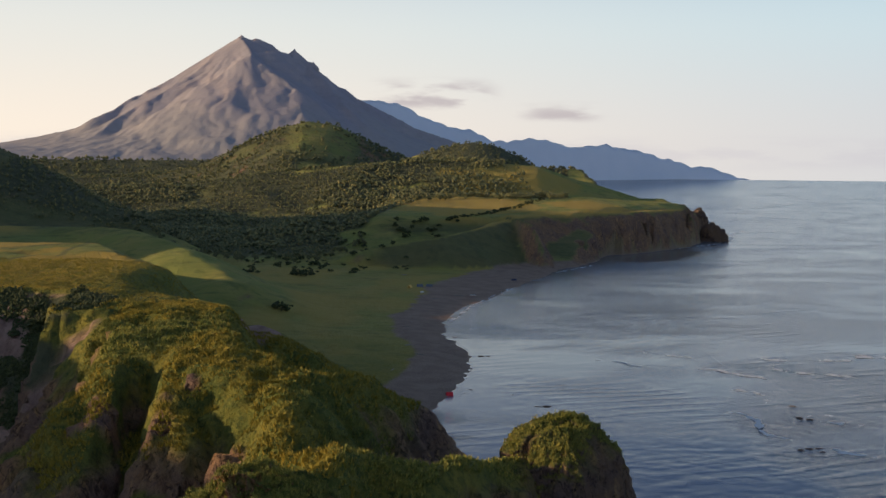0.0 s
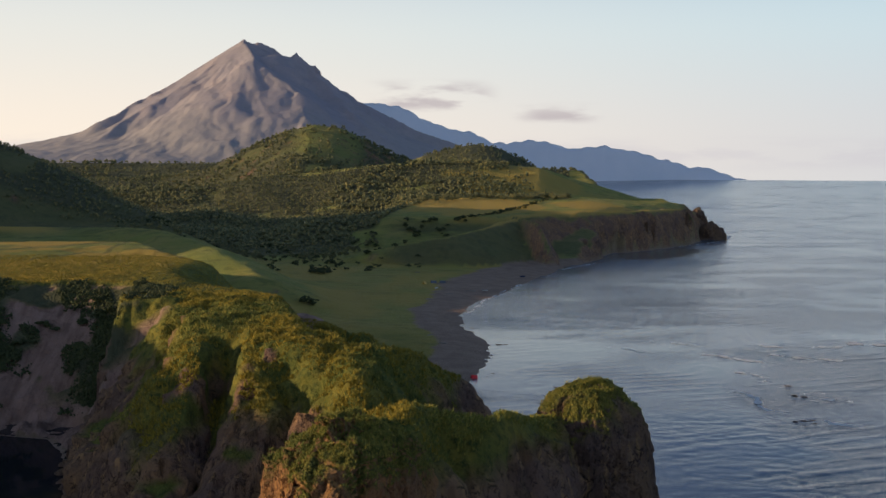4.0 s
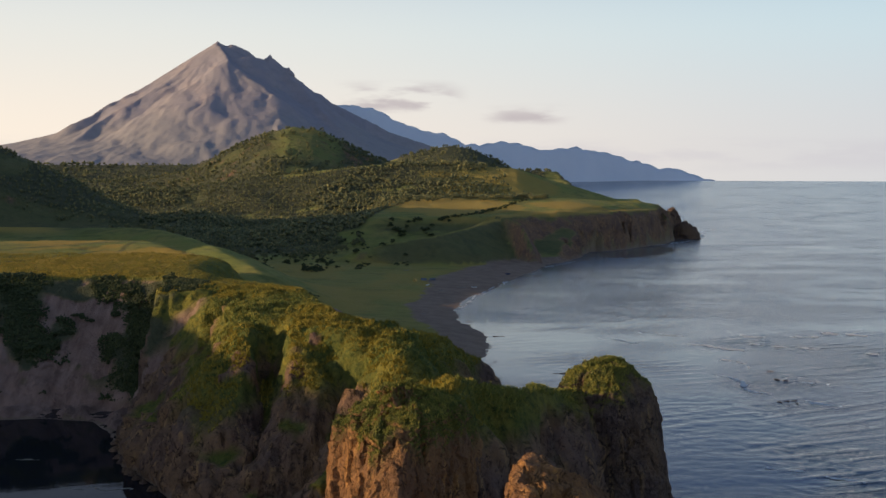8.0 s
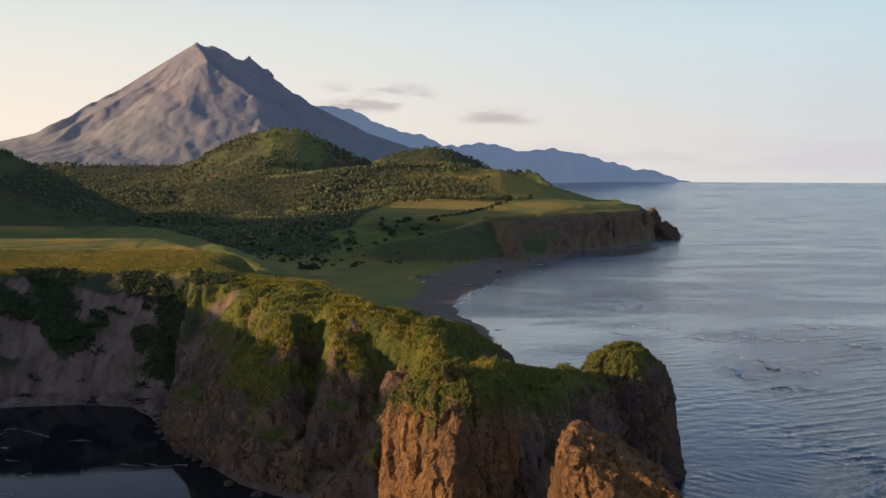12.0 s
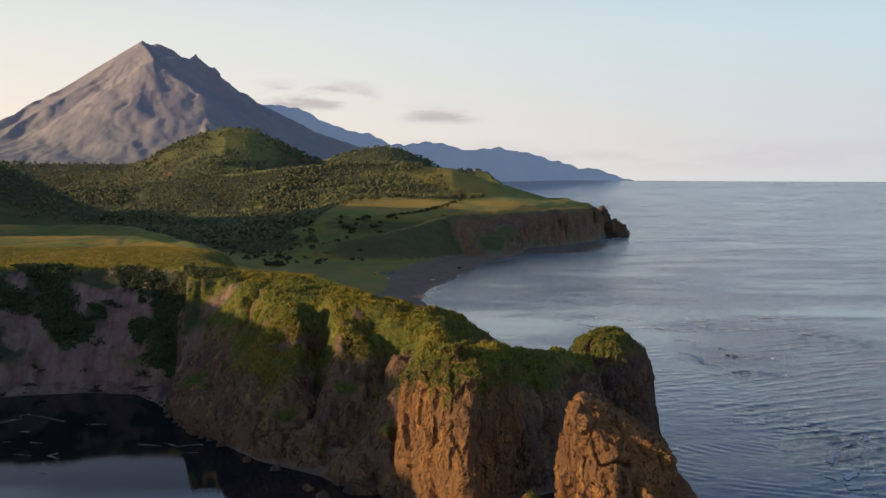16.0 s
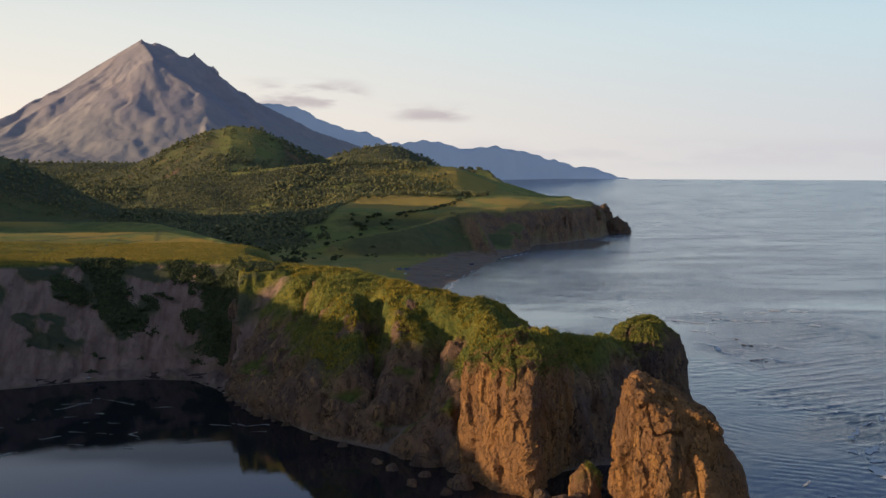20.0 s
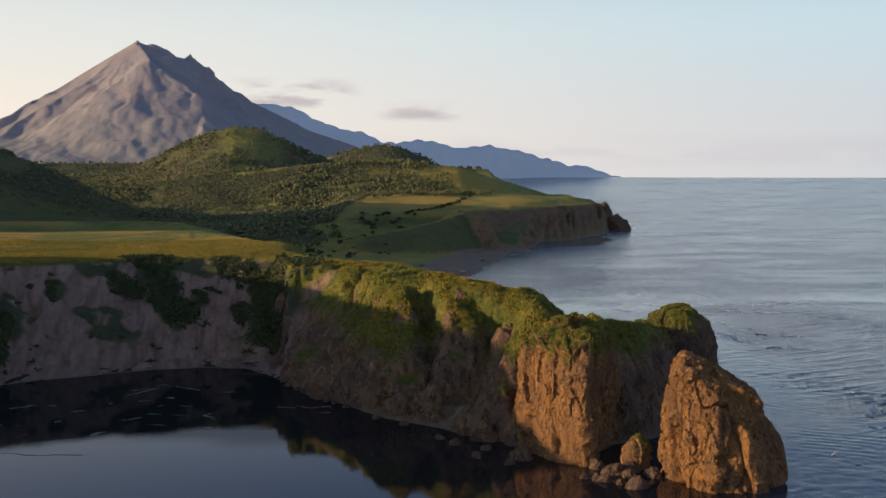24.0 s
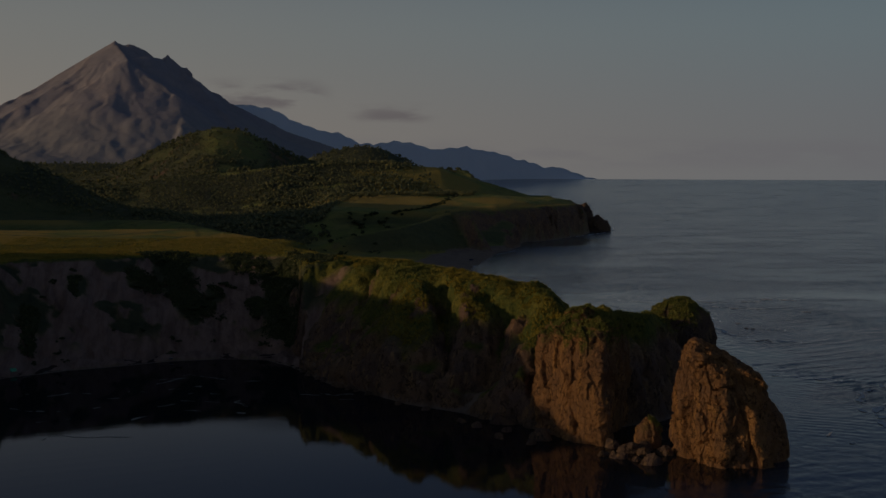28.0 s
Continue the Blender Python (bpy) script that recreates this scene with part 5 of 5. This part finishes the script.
RED, YELLOW, GREY_CLOTH, GREEN_CLOTH, WHITE, NAVY, LOG, FOAM = (
    plain("red_cloth", (0.75, 0.03, 0.04)), plain("yellow_cloth", (0.65, 0.42, 0.10)), plain("grey_cloth", (0.13, 0.15, 0.19)), plain("green_cloth", (0.10, 0.45, 0.28)),
    plain("white_paint", (0.75, 0.75, 0.72)), plain("navy_paint", (0.03, 0.05, 0.14)), plain("driftwood", (0.32, 0.29, 0.26)), plain("foam", (0.74, 0.76, 0.78), 0.8, (0.46, 0.50, 0.54)))
BAY_FOAM = plain("bay_foam", (0.34, 0.33, 0.28), 0.8, (0.16, 0.16, 0.14))


def bm_part(name, bm, material, parent, label=""):
    mesh = bpy.data.meshes.new(name)
    bm.normal_update()
    bm.to_mesh(mesh), bm.free()
    mesh.materials.append(material)
    ob = new(name, mesh)
    ob.parent = parent
    return tagged(ob, label)


def on_ground(x, y):
    return float(land(np.array([float(x)]), np.array([float(y)]))[0][0])


def build_tent(x, y, long, wide, high, cloth, turn, label, group=""):
    """A ridge tent: fly with curved sides, two end walls and two poles."""
    tent = base_at("tent", (x, y, on_ground(x, y)), label, "tent", group)
    tent.rotation_euler = (0, 0, radians(turn))
    bm = bmesh.new()
    rows = []
    for k in range(7):
        u = -0.5 + k / 6
        sag = high * (1 - 0.12 * (1 - (2 * u) ** 2))
        rows.append([bm.verts.new((u * long, v * wide * 0.5, max(0.05, sag * (1 - abs(v) ** 1.25)))) for v in (-1, -0.66, -0.33, 0, 0.33, 0.66, 1)])
    for a, b in zip(rows, rows[1:]):
        for k in range(6):
            bm.faces.new((a[k], a[k + 1], b[k + 1], b[k]))
    bm_part("fly", bm, cloth, tent)
    for end in (-1, 1):
        bm = bmesh.new()
        bm.faces.new([bm.verts.new((end * 0.49 * long, v * wide * 0.47, max(0.03, 0.94 * high * (1 - abs(v) ** 1.25)))) for v in (-1, -0.5, 0, 0.5, 1)])
        bm_part("end_wall", bm, cloth, tent)
        bm = bmesh.new()
        tube(bm, (end * 0.5 * long, 0, 0), (end * 0.5 * long, 0, high * 1.04), 0.03, 0.03)
        bm_part("pole", bm, GREY_CLOTH, tent)
    return tent


def build_boat(x, y, long, hull, rim, turn, label):
    boat = base_at("boat", (x, y, on_ground(x, y) + 0.1), label, "boat")
    boat.rotation_euler = (0, 0, radians(turn))
    wide, high = 0.36 * long, 0.24 * long
    bm = bmesh.new()
    rows = []
    for k in range(9):
        u = -0.5 + k / 8
        w = wide * 0.5 * math.sqrt(max(0.02, 1 - max(0, 2 * u) ** 2.2))
        rows.append([bm.verts.new((u * long, s * w * f, h * high)) for s, f, h in ((-1, 1, 1), (-1, 0.85, 0.45), (-1, 0.4, 0.05), (1, 0.4, 0.05), (1, 0.85, 0.45), (1, 1, 1))])
    for a, b in zip(rows, rows[1:]):
        for k in range(5):
            bm.faces.new((a[k], a[k + 1], b[k + 1], b[k]))
    bm.faces.new(rows[0]), bm.faces.new(list(reversed(rows[-1])))
    tops = [[r[0].co.copy() for r in rows], [r[-1].co.copy() for r in rows]]
    bm_part("hull", bm, hull, boat)
    for line in tops:
        bm = bmesh.new()
        for a, b in zip(line, line[1:]):
            tube(bm, a, b, 0.03 * long, 0.03 * long, 5)
        bm_part("gunwale", bm, rim, boat, "pale rim")
    for u in (-0.2, 0.15):
        bm = bmesh.new()
        bmesh.ops.create_cube(bm, size=1.0, matrix=Matrix.Translation((u * long, 0, 0.7 * high)) @ Matrix.Diagonal((0.09 * long, wide * 0.85, 0.02 * long, 1)))
        bm_part("thwart", bm, rim, boat)
    return boat


def build_log(x, y, long, thick, turn, label="bleached driftwood log on the dark beach"):
    bm = bmesh.new()
    tube(bm, (-0.5 * long, 0, 0), (-0.1 * long, 0.03 * long, 0.01 * long), thick, 0.9 * thick, 8)
    tube(bm, (-0.1 * long, 0.03 * long, 0.01 * long), (0.5 * long, -0.02 * long, 0.02 * long), 0.9 * thick, 0.5 * thick, 8)
    tube(bm, (0.1 * long, 0, 0), (0.3 * long, 0.12 * long, 0.1 * long), 0.5 * thick, 0.2 * thick, 6)
    mesh = bpy.data.meshes.new("driftwood")
    bm.to_mesh(mesh), bm.free()
    mesh.materials.append(LOG)
    ob = new("driftwood", mesh)
    ob.location, ob.rotation_euler = (x, y, on_ground(x, y) + 0.6 * thick), (0, 0, radians(turn))
    return tagged(ob, label, "driftwood", "driftwood on the beach")


build_tent(3.5, 509.5, 3.0, 2.6, 1.7, RED, 15, "small bright red tent on the dark beach")
build_tent(-27, 948, 4.2, 3.6, 2.6, YELLOW, 70, "pale yellow tent at the meadow edge", "tents of the camp")
build_tent(-19, 962, 5.0, 3.8, 2.4, GREY_CLOTH, 10, "grey-blue tent beside the yellow one", "tents of the camp")
build_tent(-11, 966, 5.0, 3.6, 2.2, GREY_CLOTH, -15, "low grey-blue tent of the camp", "tents of the camp")
build_tent(-282, 350, 2.8, 2.4, 1.7, GREEN_CLOTH, 25, "pale green tent on the narrow bay beach")
build_boat(-208, 383, 4.2, NAVY, WHITE, 20, "navy blue rowing boat with a white rim on the bay beach")
build_boat(-16, 918, 4.4, WHITE, WHITE, 60, "white open boat drawn up on the beach")
build_boat(24, 910, 4.6, WHITE, GREY_CLOTH, 5, "white boat lying on the dark beach")
build_boat(65, 1046, 5.0, NAVY, NAVY, 30, "dark boat lying on the beach")
for x, y, long, thick, turn in ((-21, 810, 4, 0.3, 80), (-6, 877, 6, 0.3, 20), (12, 905, 9, 0.35, 170), (-22, 842, 4, 0.25, 35), (-19, 640, 5, 0.3, 50), (-22, 720, 4, 0.25, 20), (-12, 610, 6, 0.3, 140), (-20, 745, 5, 0.25, 100), (-35, 1052, 5, 0.35, 15), (-24, 560, 4, 0.25, 75)):
    build_log(x, y, long, thick, turn)


def foam_line(points, wide, seed, wave=2.2):
    """Broken, ragged bands of foam along a line on the water: arrays of vertices and quads."""
    rng = np.random.default_rng(seed)
    pts = np.array(points, float)
    run = np.concatenate([[0], np.cumsum(np.hypot(*np.diff(pts, axis=0).T))])
    t = np.arange(0, run[-1], 0.7)
    x, y = np.interp(t, run, pts[:, 0]), np.interp(t, run, pts[:, 1])
    x, y = x + wave * noise2(t / 9, t * 0 + seed, 7) + 0.5 * noise2(t / 2.5, t * 0 + seed, 8), y + wave * noise2(t / 9, t * 0 - seed, 9) + 0.5 * noise2(t / 2.5, t * 0 - seed, 8)
    along_x, along_y = np.gradient(x), np.gradient(y)
    length = np.hypot(along_x, along_y) + 1e-6
    w = 2.4 * wide * np.clip(0.3 + 0.9 * noise2(t / 6, t * 0 + 3 * seed, 10) + 0.5 * noise2(t / 1.7, t * 0 + seed, 11), 0, None)
    side = np.stack([-along_y / length, along_x / length], -1)
    lift = (0.16 if wave < 4 else 0.05) + 0.02 * rng.random(len(t))
    a = np.stack([x + side[:, 0] * w, y + side[:, 1] * w, lift], -1)
    b = np.stack([x - side[:, 0] * w * 0.7, y - side[:, 1] * w * 0.7, lift], -1)
    v = np.stack([a, b], 1).reshape(-1, 3)
    keep = np.nonzero((w[:-1] > 0.02) & (w[1:] > 0.02))[0]
    f = np.stack([2 * keep, 2 * keep + 1, 2 * keep + 3, 2 * keep + 2], -1)
    return v, f


def build_foam(name, label, lines, wave=2.2, material=FOAM):
    verts, faces, start = [], [], 0
    for k, (wide, *points) in enumerate(lines):
        v, f = foam_line(points, wide, 3 * k + 1, wave)
        verts.append(v), faces.append(f + start)
        start += len(v)
    tagged(quad_mesh(name, np.concatenate(verts), np.concatenate(faces), material), label, "foam", kind="stuff")


build_foam("sea_foam", "white foam of small waves breaking over the reef", [
    (1.5, (170, 622), (183, 611), (192, 604)), (1.1, (200, 616), (214, 612), (226, 618)), (1.8, (226, 628), (239, 623), (252, 614)), (1.2, (222, 548), (232, 540)), (0.8, (130, 585), (149, 571), (158, 556)),
    (1.1, (138, 526), (142, 522), (146, 512), (140, 500)), (0.8, (118, 480), (125, 473), (128, 462), (124, 448), (126, 436), (134, 428)), (1.2, (154, 462), (160, 457), (168, 452)), (1.0, (144, 409), (149, 406), (156, 402)),
    (0.7, (140, 414), (147, 417), (154, 413)), (0.5, (110, 636), (124, 630), (136, 618)), (0.4, (80, 612), (92, 604), (104, 590)), (0.5, (150, 470), (156, 473), (162, 470)), (1.4, (92, 214), (93, 206), (96, 196), (100, 190)),
    (0.6, (88, 300), (92, 295), (98, 292)), (0.5, (60, 176), (54, 170), (56, 160)), (0.9, (104, 226), (112, 219), (122, 216)), (0.8, (132, 270), (116, 254), (105, 243), (101, 232)), (1.0, (103, 222), (94, 206), (86, 191), (85, 178)), (0.8, (118, 277), (104, 286)), (0.5, (6, 762), (20, 842), (58, 986)), (0.5, (112, 1141), (160, 1233)), (0.9, (300, 1500), (340, 1560), (396, 1640)),
    (1.6, (430, 1720), (450, 1800)), (1.4, (470, 1900), (520, 1960), (560, 1970)), (1.0, (170, 585), (186, 570), (204, 566))])
build_foam("bay_foam", "thin pale foam lines drifting on the dark bay", [
    (0.27, (-214, 318), (-207, 319), (-200, 323), (-187, 327), (-178, 326)), (0.27, (-172, 321), (-168, 318), (-161, 316)), (0.21, (-256, 293), (-245, 294), (-236, 290)), (0.24, (-228, 281), (-222, 279), (-215, 280)), (0.24, (-207, 264), (-200, 262)),
    (0.24, (-191, 269), (-182, 268), (-172, 262), (-164, 257)), (0.27, (-244, 205), (-234, 209), (-222, 206), (-208, 206)), (0.21, (-128, 270), (-122, 268)), (0.18, (-140, 280), (-134, 279)), (0.18, (-270, 300), (-260, 302)), (0.18, (-196, 290), (-184, 292), (-176, 288)),
    (0.21, (-280, 345), (-257, 361), (-232, 371), (-207, 382)),
    (0.5, (-250, 235), (-232, 240), (-214, 236), (-204, 240)), (0.4, (-262, 262), (-240, 258), (-228, 262)), (0.35, (-205, 300), (-190, 304)), (0.4, (-190, 248), (-178, 250), (-166, 244)), (0.35, (-225, 300), (-214, 296)), (0.3, (-206, 323), (-194, 338), (-178, 326)), (0.3, (-175, 270), (-168, 266), (-160, 258)), (0.3, (-137, 282), (-130, 273), (-120, 276))], 4.5, BAY_FOAM)
